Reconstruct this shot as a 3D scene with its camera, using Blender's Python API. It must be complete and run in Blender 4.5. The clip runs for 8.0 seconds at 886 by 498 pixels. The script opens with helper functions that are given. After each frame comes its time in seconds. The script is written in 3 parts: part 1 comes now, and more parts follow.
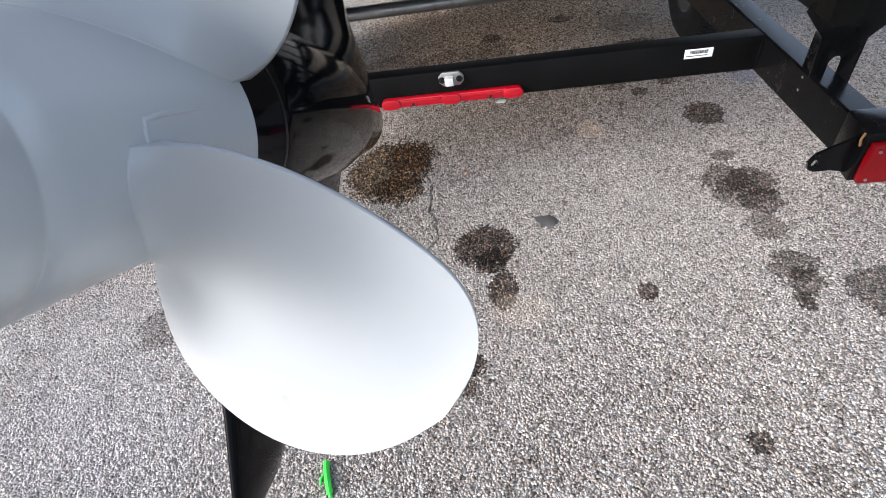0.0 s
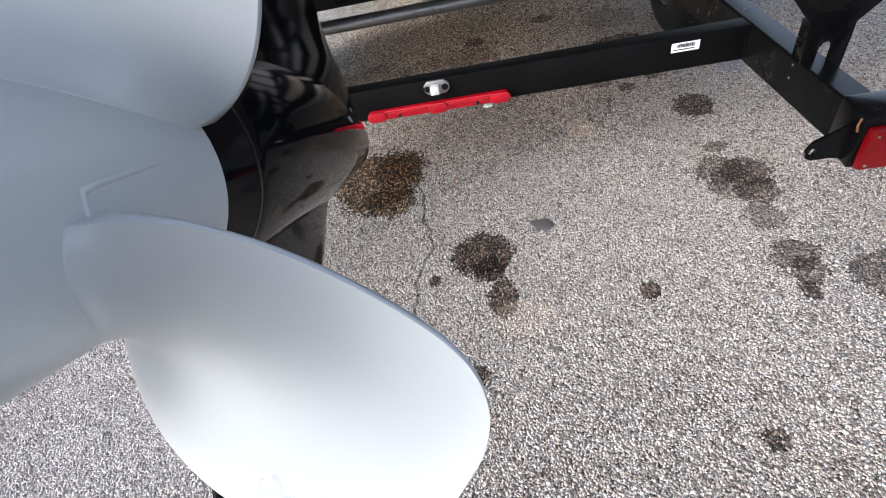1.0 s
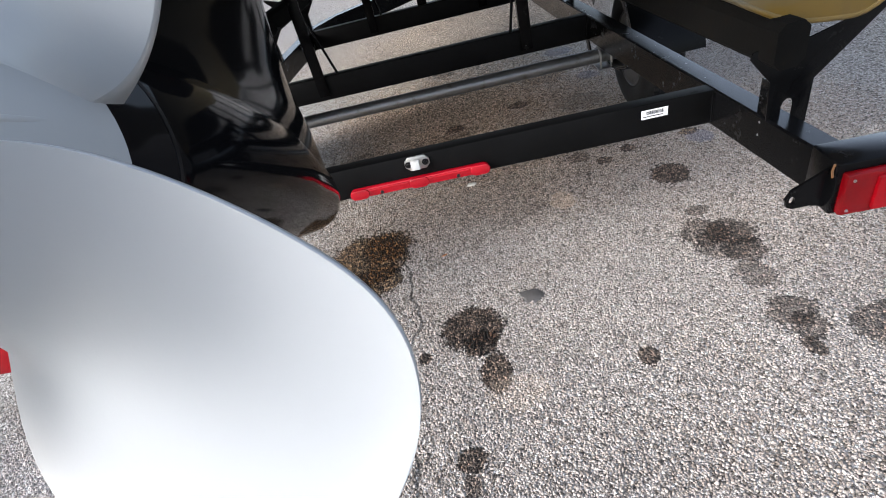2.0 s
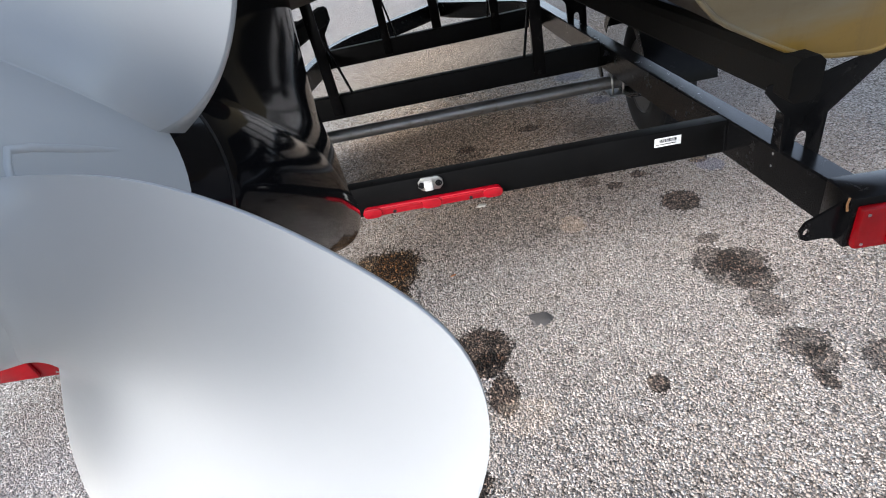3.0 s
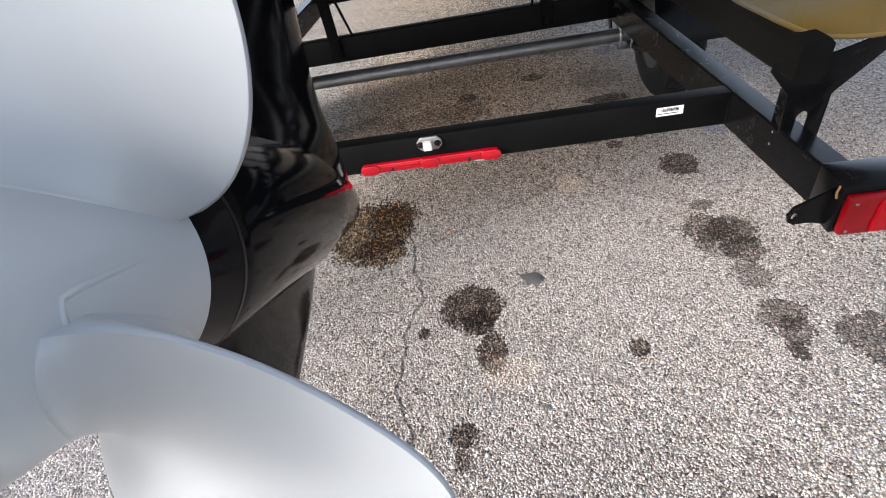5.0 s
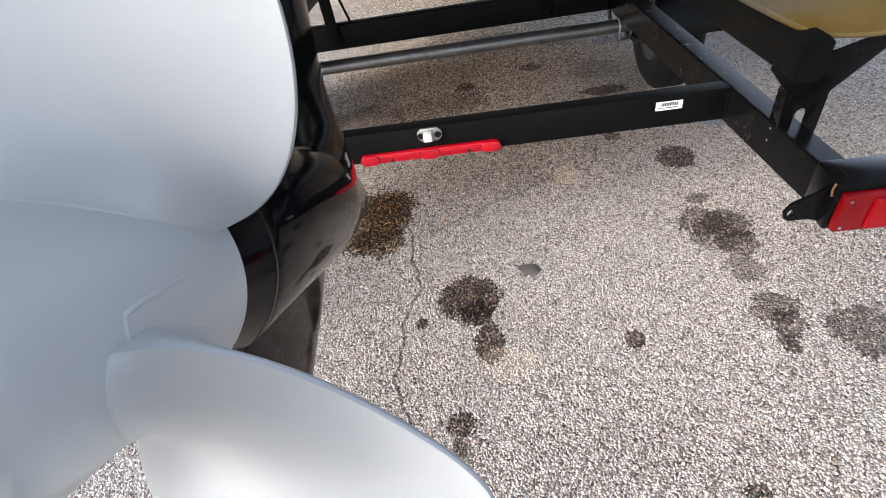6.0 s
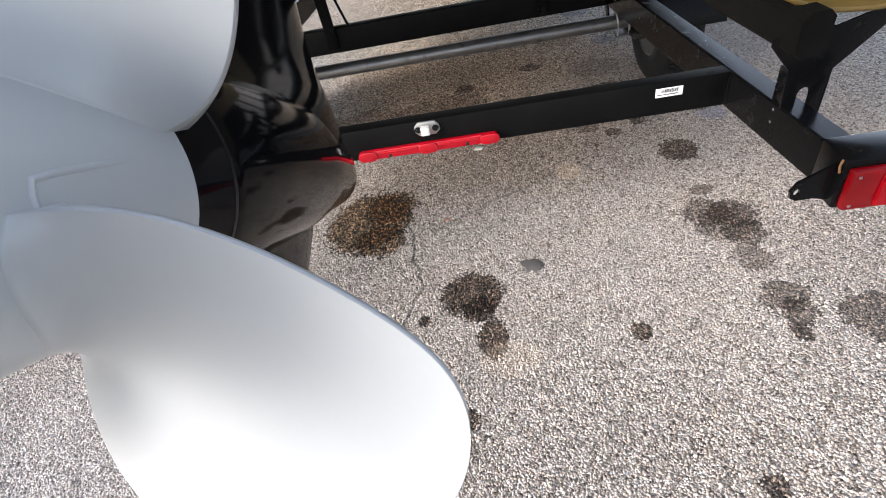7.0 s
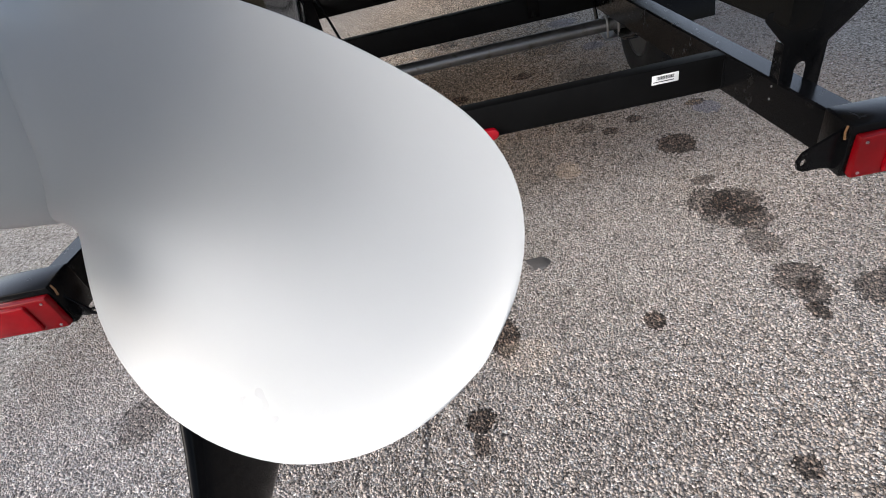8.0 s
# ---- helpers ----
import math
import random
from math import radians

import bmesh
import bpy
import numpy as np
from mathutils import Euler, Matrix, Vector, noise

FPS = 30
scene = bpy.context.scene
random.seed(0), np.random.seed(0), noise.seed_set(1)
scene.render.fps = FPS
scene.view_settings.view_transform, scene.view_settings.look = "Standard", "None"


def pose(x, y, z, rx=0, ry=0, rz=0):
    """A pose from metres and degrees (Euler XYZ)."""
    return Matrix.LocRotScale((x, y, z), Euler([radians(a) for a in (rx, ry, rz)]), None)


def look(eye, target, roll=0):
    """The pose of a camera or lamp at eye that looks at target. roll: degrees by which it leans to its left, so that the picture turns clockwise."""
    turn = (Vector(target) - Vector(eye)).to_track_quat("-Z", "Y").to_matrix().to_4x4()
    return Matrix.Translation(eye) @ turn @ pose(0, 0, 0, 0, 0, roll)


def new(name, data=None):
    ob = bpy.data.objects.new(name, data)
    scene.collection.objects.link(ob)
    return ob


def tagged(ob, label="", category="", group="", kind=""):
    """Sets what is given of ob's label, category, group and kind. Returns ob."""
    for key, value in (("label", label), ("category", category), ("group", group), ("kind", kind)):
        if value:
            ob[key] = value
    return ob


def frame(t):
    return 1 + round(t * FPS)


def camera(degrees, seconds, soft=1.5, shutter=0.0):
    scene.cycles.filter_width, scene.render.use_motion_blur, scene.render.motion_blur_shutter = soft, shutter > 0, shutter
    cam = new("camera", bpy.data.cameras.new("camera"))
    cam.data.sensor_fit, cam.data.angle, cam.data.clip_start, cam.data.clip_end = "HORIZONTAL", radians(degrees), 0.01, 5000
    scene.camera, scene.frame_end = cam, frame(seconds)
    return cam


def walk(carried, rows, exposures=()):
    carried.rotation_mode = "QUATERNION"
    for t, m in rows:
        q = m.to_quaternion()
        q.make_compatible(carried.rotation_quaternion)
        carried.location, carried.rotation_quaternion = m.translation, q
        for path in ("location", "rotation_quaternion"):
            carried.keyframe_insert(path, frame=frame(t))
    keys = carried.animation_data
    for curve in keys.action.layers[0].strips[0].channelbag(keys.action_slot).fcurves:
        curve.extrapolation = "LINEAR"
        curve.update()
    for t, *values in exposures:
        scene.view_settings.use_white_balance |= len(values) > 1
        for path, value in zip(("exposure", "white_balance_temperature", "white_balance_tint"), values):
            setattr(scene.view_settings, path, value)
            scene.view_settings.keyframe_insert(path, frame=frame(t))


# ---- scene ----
cam = camera(81.3, 8.0, soft=0.95)
# seconds, eye, target, roll
PATH = [
    (0, (0.1600, 0.0473, 1.1350), (-0.1380, 1.4057, -0.3024), -12.45),
    (0.5, (0.1771, 0.0495, 1.1418), (-0.1756, 1.4093, -0.2818), -14.17),
    (1, (0.1576, 0.0799, 1.1297), (-0.1232, 1.4495, -0.3004), -15.55),
    (1.5, (0.1561, 0.0948, 1.1034), (-0.0724, 1.5449, -0.2550), -16.12),
    (2, (0.1675, 0.0722, 1.0717), (-0.0372, 1.6730, -0.1096), -15.52),
    (2.2, (0.1654, 0.0692, 1.0643), (-0.0329, 1.6949, -0.0837), -14.96),
    (3.3, (0.1432, 0.0780, 1.0996), (-0.0635, 1.7207, -0.0223), -13.34),
    (3.5, (0.1383, 0.0845, 1.1128), (-0.0602, 1.7212, -0.0194), -12.87),
    (4, (0.1404, 0.1003, 1.1271), (-0.0595, 1.6694, -0.0967), -12.36),
    (4.2, (0.1455, 0.1079, 1.1288), (-0.0592, 1.6344, -0.1471), -12.37),
    (5.3, (0.1668, 0.0876, 1.1489), (-0.0656, 1.5778, -0.1646), -12.46),
    (5.5, (0.1627, 0.0866, 1.1492), (-0.0637, 1.5739, -0.1686), -12.19),
    (6, (0.1501, 0.0939, 1.1618), (-0.0556, 1.5519, -0.1917), -11.48),
    (6.5, (0.1601, 0.0942, 1.1456), (-0.0642, 1.5527, -0.2045), -12.28),
    (7, (0.1582, 0.0781, 1.1115), (-0.0663, 1.5677, -0.2042), -13.11),
    (7.5, (0.1437, 0.0633, 1.0749), (-0.0701, 1.5896, -0.1997), -14.29),
    (8, (0.1350, 0.0479, 1.0544), (-0.0771, 1.5993, -0.1899), -15.66),
]
walk(cam, [(t, look(eye, target, roll)) for t, eye, target, roll in PATH], [(0.0, 1.44, 6000, 10), (2.0, 1.46, 6050, 10), (3.5, 1.48, 6100, 10), (5.5, 1.65, 6300, 11), (6.5, 1.68, 6350, 11), (7.0, 1.62, 6350, 11), (7.5, 1.30, 6300, 11), (8.0, 1.01, 6250, 11)])

# ---- light: bright hazy sky and a soft sun behind thin cloud ----
SUN_ELEVATION, SUN_TURN = 29.0, 243.0
world = bpy.data.worlds.new("sky")
scene.world = world
world.use_nodes = True
sky = world.node_tree.nodes.new("ShaderNodeTexSky")
sky.sky_type, sky.sun_disc = "NISHITA", False
sky.sun_elevation, sky.sun_rotation = radians(SUN_ELEVATION), radians(SUN_TURN)
sky.air_density, sky.dust_density, sky.ozone_density = 1.0, 3.0, 1.0
backing = world.node_tree.nodes["Background"]
backing.inputs["Strength"].default_value = 0.15
haze = world.node_tree.nodes.new("ShaderNodeHueSaturation")
haze.inputs["Saturation"].default_value = 0.55
world.node_tree.links.new(sky.outputs["Color"], haze.inputs["Color"])
world.node_tree.links.new(haze.outputs["Color"], backing.inputs["Color"])
sun_data = bpy.data.lights.new("sun", "SUN")
sun_data.energy, sun_data.angle, sun_data.color = 1.5, radians(24), (1.0, 0.95, 0.88)
sun = new("sun", sun_data)
a, e = radians(SUN_TURN), radians(SUN_ELEVATION)
sun.matrix_world = look((0, 0, 6), (-6 * math.sin(a) * math.cos(e), -6 * math.cos(a) * math.cos(e), 6 - 6 * math.sin(e)))


# ---- materials ----
class Nodes:
    """A short way to write a node material."""

    def __init__(self, name):
        self.mat = bpy.data.materials.new(name)
        self.mat.use_nodes = True
        self.tree = self.mat.node_tree
        self.bsdf = self.tree.nodes["Principled BSDF"]
        self.place = self.add("ShaderNodeTexCoord").outputs["Object"]

    def add(self, kind, **inputs):
        node = self.tree.nodes.new(kind)
        for key, value in inputs.items():
            self.put(node.inputs[key.replace("_", " ")], value)
        return node

    def put(self, socket, value):
        if isinstance(value, bpy.types.NodeSocket):
            self.tree.links.new(value, socket)
        else:
            socket.default_value = value

    def math(self, op, x, y=0.0, clamp=False):
        node = self.tree.nodes.new("ShaderNodeMath")
        node.operation, node.use_clamp = op, clamp
        self.put(node.inputs[0], x), self.put(node.inputs[1], y)
        return node.outputs[0]

    def vec(self, op, x, y=(0, 0, 0)):
        node = self.tree.nodes.new("ShaderNodeVectorMath")
        node.operation = op
        self.put(node.inputs[0], x), self.put(node.inputs[1], y)
        return node.outputs["Value" if op in ("LENGTH", "DISTANCE", "DOT_PRODUCT") else "Vector"]

    def noise(self, scale, detail=4.0, rough=0.55, at=None):
        return self.add("ShaderNodeTexNoise", Vector=at or self.place, Scale=scale, Detail=detail, Roughness=rough)

    def ramp(self, fac, *stops):
        node = self.add("ShaderNodeValToRGB", Fac=fac)
        marks = node.color_ramp.elements
        while len(marks) < len(stops):
            marks.new(0.5)
        for mark, (at, colour) in zip(marks, stops):
            mark.position = at
            mark.color = (*colour, 1) if isinstance(colour, tuple) else (colour, colour, colour, 1)
        return node.outputs["Color"]

    def mix(self, fac, x, y, kind="MIX"):
        node = self.tree.nodes.new("ShaderNodeMix")
        node.data_type, node.blend_type = "RGBA", kind
        for socket, value in ((node.inputs[0], fac), (node.inputs[6], x), (node.inputs[7], y)):
            self.put(socket, (*value, 1) if isinstance(value, tuple) and len(value) == 3 else value)
        return node.outputs[2]

    def bump(self, height, strength, distance, normal=None):
        node = self.add("ShaderNodeBump", Height=height, Strength=strength, Distance=distance)
        if normal:
            self.put(node.inputs["Normal"], normal)
        return node.outputs["Normal"]

    def set(self, **inputs):
        for key, value in inputs.items():
            if isinstance(value, tuple) and len(value) == 3:
                value = (*value, 1)
            self.put(self.bsdf.inputs[key.replace("_", " ")], value)
        return self.mat


def paint(name, colour, rough, vary=0.15, grain=0.0, metal=0.0, coat=0.0, dirt=None, shine=0.5):
    """A painted or plastic surface with uneven tone, fine grain and scattered dirt."""
    n = Nodes(name)
    tone = n.noise(9, 5).outputs["Fac"]
    fine = n.noise(160, 3).outputs["Fac"]
    dark = tuple(c * (1 - vary) for c in colour)
    light = tuple(min(1, c * (1 + vary)) for c in colour)
    base = n.ramp(tone, (0.3, dark), (0.7, light))
    gloss = n.math("ADD", n.math("MULTIPLY", tone, 0.16), rough - 0.08)
    if dirt:
        mask = n.ramp(n.noise(23, 8, 0.7).outputs["Fac"], (0.56, 0.0), (0.72, 0.7))
        base = n.mix(mask, base, dirt)
        gloss = n.math("ADD", gloss, n.math("MULTIPLY", mask, 0.3))
    if grain:
        n.set(Normal=n.bump(fine, grain, 0.001))
    return n.set(Base_Color=base, Roughness=gloss, Metallic=metal, Coat_Weight=coat, Specular_IOR_Level=shine)


def glancing(mat):
    """Hard enamel: its gloss grows strongly at a flat angle."""
    tree = mat.node_tree
    weight = tree.nodes.new("ShaderNodeLayerWeight")
    weight.inputs["Blend"].default_value = 0.5
    span = tree.nodes.new("ShaderNodeMapRange")
    for key, value in (("From Min", 0.42), ("From Max", 0.72), ("To Min", 0.10), ("To Max", 0.95)):
        span.inputs[key].default_value = value
    tree.links.new(weight.outputs["Facing"], span.inputs["Value"])
    tree.links.new(span.outputs["Result"], tree.nodes["Principled BSDF"].inputs["Specular IOR Level"])


# stains on the ground, with light and shade painted among them: x, y, half width, half length, turn, strength, 0 black
# oil and one patch of shade / 1 brown oil / 2 grey, painted shade / 3 blue / 4 tan / 5 brown film with warm light
# painted in / 6 paler and bluer
STAINS_AND_LIGHT = [
    (-0.300, 1.535, 0.165, 0.190, -30, 0.93, 1), (-0.225, 1.60, 0.10, 0.11, 0, 0.90, 1), (-0.25, 1.42, 0.10, 0.09, 0, 0.90, 1),
    (0.057, 1.120, 0.100, 0.090, 10, 0.95, 0), (0.075, 1.060, 0.060, 0.050, 30, 0.93, 0), (0.104, 0.952, 0.046, 0.072, 0, 0.93, 0),
    (0.834, 1.710, 0.075, 0.078, 20, 0.90, 0), (0.826, 1.462, 0.038, 0.032, 0, 0.62, 0), (0.800, 1.345, 0.080, 0.075, 15, 0.66, 0),
    (0.868, 1.330, 0.082, 0.072, 15, 0.66, 0), (0.835, 1.285, 0.100, 0.090, 30, 0.55, 0), (0.868, 1.238, 0.068, 0.060, 0, 0.64, 0), (0.845, 1.135, 0.050, 0.062, 0, 0.56, 0),
    (0.858, 0.985, 0.072, 0.056, 15, 0.66, 0), (0.868, 0.930, 0.048, 0.044, 25, 0.66, 0), (0.845, 0.868, 0.026, 0.034, 20, 0.80, 0),
    (1.030, 0.890, 0.085, 0.085, 0, 0.66, 0), (0.485, 0.921, 0.032, 0.034, 0, 0.86, 0), (0.626, 0.515, 0.031, 0.026, 0, 0.78, 0),
    (0.022, 0.715, 0.038, 0.034, 0, 0.88, 0), (0.018, 0.655, 0.024, 0.030, 0, 0.75, 0), (-0.085, 1.034, 0.024, 0.022, 0, 0.88, 0),
    (0.081, 2.492, 0.052, 0.048, 0, 0.90, 0), (0.437, 1.675, 0.052, 0.060, 0, 0.60, 4), (1.030, 1.930, 0.055, 0.055, 0, 0.80, 3),
    (1.010, 1.985, 0.040, 0.030, 0, 0.75, 1), (0.760, 1.952, 0.034, 0.030, 0, 0.85, 0), (0.652, 1.894, 0.036, 0.032, 0, 0.80, 0),
    (0.755, 3.282, 0.095, 0.080, 0, 0.90, 3), (0.822, 2.815, 0.060, 0.060, 0, 0.80, 3), (0.052, 3.350, 0.080, 0.085, 0, 0.65, 0),
    (-0.895, 0.870, 0.085, 0.085, 0, 0.45, 0), (0.705, 2.280, 0.110, 0.050, 0, 0.85, 0), (0.150, 0.880, 0.080, 0.060, 0, 0.30, 4),
    # shade under the boat painted in at (-0.400, 2.250) and (0.700, 2.500)
    (0.414, 2.612, 0.060, 0.045, 0, 0.75, 0), (-0.400, 2.250, 0.220, 0.200, 0, 0.55, 0), (-0.05, 2.33, 0.26, 0.13, 10, 0.45, 0),
    (0.560, 1.960, 0.060, 0.040, 0, 0.55, 0), (0.700, 2.500, 0.140, 0.110, 0, 0.45, 2), (0.600, 2.950, 0.150, 0.150, 0, 0.40, 1),
    (0.25, 3.05, 0.20, 0.10, 0, 0.35, 0), (0.940, 2.900, 0.100, 0.080, 0, 0.5, 0),
    # a paler patch; then brown film with warm light painted under the boat
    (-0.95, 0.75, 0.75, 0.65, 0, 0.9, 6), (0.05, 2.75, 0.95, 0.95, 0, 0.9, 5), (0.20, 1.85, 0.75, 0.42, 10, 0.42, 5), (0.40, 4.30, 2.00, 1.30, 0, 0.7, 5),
]


CRACK_WAVES = ((0.022, 11.0, -11.7), (0.009, 27.0, 1.0), (0.004, 71.0, 0.3))


def gravel_ground(loose=False):
    """Asphalt worn down to its pale stone chips, with oil stains, painted light and shade, and cracks; loose: the chips
    that stand out of it.
    """
    n = Nodes("bedded_chips" if loose else "worn_asphalt")
    flat = n.vec("MULTIPLY", n.place, (1, 1, 0))
    shift = n.vec("SCALE", n.vec("SUBTRACT", n.noise(70, 2, at=flat).outputs["Color"], (0.5, 0.5, 0.5)))
    shift.node.inputs["Scale"].default_value = 0.006
    bent = n.vec("ADD", flat, shift)
    chips = n.add("ShaderNodeTexVoronoi", Vector=bent, Scale=160.0, Randomness=1.0)
    edge = n.add("ShaderNodeTexVoronoi", Vector=bent, Scale=160.0, Randomness=1.0)
    edge.feature = "DISTANCE_TO_EDGE"
    pick = n.add("ShaderNodeSeparateColor", Color=chips.outputs["Color"]).outputs[0]
    if loose:
        pick = n.add("ShaderNodeNewGeometry").outputs["Random Per Island"]
    stone = n.ramp(pick, (0.0, (0.10, 0.09, 0.08)), (0.14, (0.22, 0.195, 0.173)), (0.30, (0.46, 0.418, 0.383)), (0.55, (0.62, 0.57, 0.525)), (0.82, (0.71, 0.685, 0.655)), (1.0, (0.84, 0.825, 0.80)))
    if loose:
        stone = n.ramp(pick, (0.0, (0.080, 0.066, 0.056)), (0.14, (0.205, 0.172, 0.147)), (0.36, (0.345, 0.295, 0.257)), (0.60, (0.430, 0.374, 0.332)), (0.86, (0.510, 0.451, 0.408)), (1.0, (0.56, 0.505, 0.465)))
    gap = n.ramp(edge.outputs["Distance"], (0.02, 1.0), (0.15, 0.0))
    sunk = n.ramp(n.noise(130, 3, 0.6, at=flat).outputs["Fac"], (0.40, 0.95), (0.50, 0.0))
    if loose:
        grain = n.noise(900, 3, 0.7).outputs["Fac"]
        base = n.mix(n.ramp(grain, (0.35, 0.35), (0.6, 0.0)), stone, (0.16, 0.145, 0.13))
    else:
        base = n.mix(n.math("MULTIPLY", gap, 0.5), stone, (0.05, 0.045, 0.042))
        base = n.mix(sunk, base, n.mix(0.5, base, (0.06, 0.055, 0.05)))
    wide = n.noise(1.7, 6, 0.6, at=flat).outputs["Fac"]
    base = n.mix(n.ramp(wide, (0.4, 0.0), (0.72, 0.30)), base, (0.55, 0.49, 0.42), "MULTIPLY")
    base = n.mix(n.ramp(n.noise(0.9, 5, at=flat).outputs["Fac"], (0.45, 0.0), (0.75, 0.3)), base, (0.45, 0.45, 0.46))
    clumps = n.noise(48, 4, 0.7, at=flat).outputs["Fac"]
    base = n.mix(1.0, base, n.ramp(clumps, (0.34, 0.78), (0.5, 1.0), (0.66, 1.10)), "MULTIPLY")
    warp = n.math("MULTIPLY", n.math("SUBTRACT", n.noise(24, 5, 0.65, at=flat).outputs["Fac"], 0.5), 0.75)
    speck = n.math("MULTIPLY", n.math("SUBTRACT", pick, 0.5), 0.22)
    # 2 is the grey of a painted shade patch
    tints = {0: (0.115, 0.088, 0.070), 1: (0.185, 0.128, 0.070), 2: (0.17, 0.163, 0.158), 3: (0.24, 0.25, 0.32), 4: (0.80, 0.66, 0.52)}
    ragged = n.math("ADD", warp, speck)
    # kind 0 also darkens one patch of painted shade
    oil = {}
    for kind in (0, 1):
        oil[kind] = n.ramp(pick, *((at, tuple(t * k for t in tints[kind])) for at, k in ((0.0, 0.14), (0.50, 0.75), (0.78, 2.4), (1.0, 4.8))))
    # brown film, with warm light under the boat multiplied in: pale chips brightened
    lit_film = n.ramp(pick, (0.0, (0.40, 0.31, 0.22)), (0.40, (0.86, 0.68, 0.50)), (0.72, (1.25, 1.0, 0.76)), (1.0, (1.9, 1.55, 1.2)))
    wet = None
    for x, y, w, h, turn, strength, kind in STAINS_AND_LIGHT:
        spot = n.add("ShaderNodeMapping", Vector=flat, Location=(x, y, 0), Rotation=(0, 0, radians(turn)), Scale=(w, h, 1))
        spot.vector_type = "TEXTURE"
        far = n.math("ADD", n.vec("LENGTH", spot.outputs[0]), ragged)
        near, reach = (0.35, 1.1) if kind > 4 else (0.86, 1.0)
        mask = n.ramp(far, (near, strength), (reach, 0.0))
        if kind < 2:
            base = n.mix(mask, base, oil[kind], "MULTIPLY")
            wet = mask if wet is None else n.math("MAXIMUM", wet, mask)
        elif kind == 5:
            base = n.mix(mask, base, lit_film, "MULTIPLY")
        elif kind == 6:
            # lightens the ground to the left and turns it slightly blue
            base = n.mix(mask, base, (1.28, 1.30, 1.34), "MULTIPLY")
        else:
            base = n.mix(n.math("MULTIPLY", mask, 0.9 if kind == 2 else 0.7), base, n.mix(0.3, tints[kind], base, "MULTIPLY"))
    # crack that wanders along y
    off = n.add("ShaderNodeSeparateXYZ", Vector=flat)
    bend = -0.125
    for size, rate, phase in CRACK_WAVES:
        bend = n.math("ADD", n.math("MULTIPLY", n.math("SINE", n.math("ADD", n.math("MULTIPLY", off.outputs["Y"], rate), phase)), size), bend)
    jitter = n.math("MULTIPLY", n.math("SUBTRACT", n.noise(60, 3, 0.6, at=flat).outputs["Fac"], 0.5), 0.012)
    line = n.math("ABSOLUTE", n.math("ADD", n.math("SUBTRACT", off.outputs["X"], bend), jitter))
    along = n.ramp(n.math("MULTIPLY", off.outputs["Y"], 0.5), (0.20, 0.0), (0.34, 1.0), (0.72, 1.0), (0.84, 0.0))
    crack = n.math("MULTIPLY", n.ramp(line, (0.003, 1.0), (0.0065, 0.0)), along)
    # a second, fainter one that runs off aslant from it
    slant = n.vec("SUBTRACT", flat, (-0.13, 1.40, 0))
    across = n.vec("DOT_PRODUCT", slant, (-0.472, 0.881, 0))
    run = n.vec("DOT_PRODUCT", slant, (0.881, 0.472, 0))
    wobble = n.math("MULTIPLY", n.math("SUBTRACT", n.noise(9, 4, 0.6, at=flat).outputs["Fac"], 0.5), 0.05)
    line = n.math("ABSOLUTE", n.math("ADD", across, wobble))
    faint = n.math("MULTIPLY", n.ramp(line, (0.002, 0.7), (0.007, 0.0)), n.ramp(run, (0.0, 0.0), (0.05, 1.0), (0.72, 0.9), (0.9, 0.0)))
    crack = n.math("MAXIMUM", crack, faint)
    base = n.mix(n.math("MULTIPLY", crack, 0.65), base, (0.05, 0.043, 0.038))
    dome = n.ramp(chips.outputs["Distance"], (0.0, 1.0), (0.75, 0.0))
    height = n.math("SUBTRACT", n.math("ADD", dome, n.math("MULTIPLY", pick, 1.1)), n.math("MULTIPLY", n.math("ADD", sunk, crack), 1.0))
    rough = n.math("SUBTRACT", 0.85, n.math("MULTIPLY", wet, 0.25))
    if loose:
        return n.set(Base_Color=base, Roughness=rough, Specular_IOR_Level=0.2, Normal=n.bump(grain, 0.5, 0.001))
    return n.set(Base_Color=base, Roughness=rough, Specular_IOR_Level=0.2, Normal=n.bump(height, 1.0, 0.007))


def glossy_black():
    """Black gloss paint with scuffs, mud splashes and tan wear on the leading edge of the leg."""
    n = Nodes("gloss_black_paint")
    p = n.add("ShaderNodeSeparateXYZ", Vector=n.place)
    scuff = n.noise(34, 8, 0.7).outputs["Fac"]
    front = n.ramp(n.math("ADD", p.outputs["Y"], n.math("MULTIPLY", n.noise(18, 6, 0.7).outputs["Fac"], 0.09)), (0.415, 0.0), (0.45, 1.0))
    high = n.ramp(p.outputs["Z"], (0.10, 0.0), (0.16, 1.0))
    worn = n.math("MULTIPLY", n.math("MULTIPLY", front, high), n.ramp(scuff, (0.42, 0.0), (0.5, 1.0)))
    dust = n.ramp(n.noise(6, 6, 0.65).outputs["Fac"], (0.5, 0.0), (0.8, 0.25))
    base = n.mix(dust, (0.003, 0.003, 0.0035), (0.012, 0.010, 0.008))
    base = n.mix(worn, base, (0.28, 0.20, 0.13))
    rough = n.math("ADD", n.math("MULTIPLY", dust, 0.15), n.math("ADD", 0.08, n.math("MULTIPLY", worn, 0.5)))
    return n.set(Base_Color=base, Roughness=rough, Specular_IOR_Level=0.07)


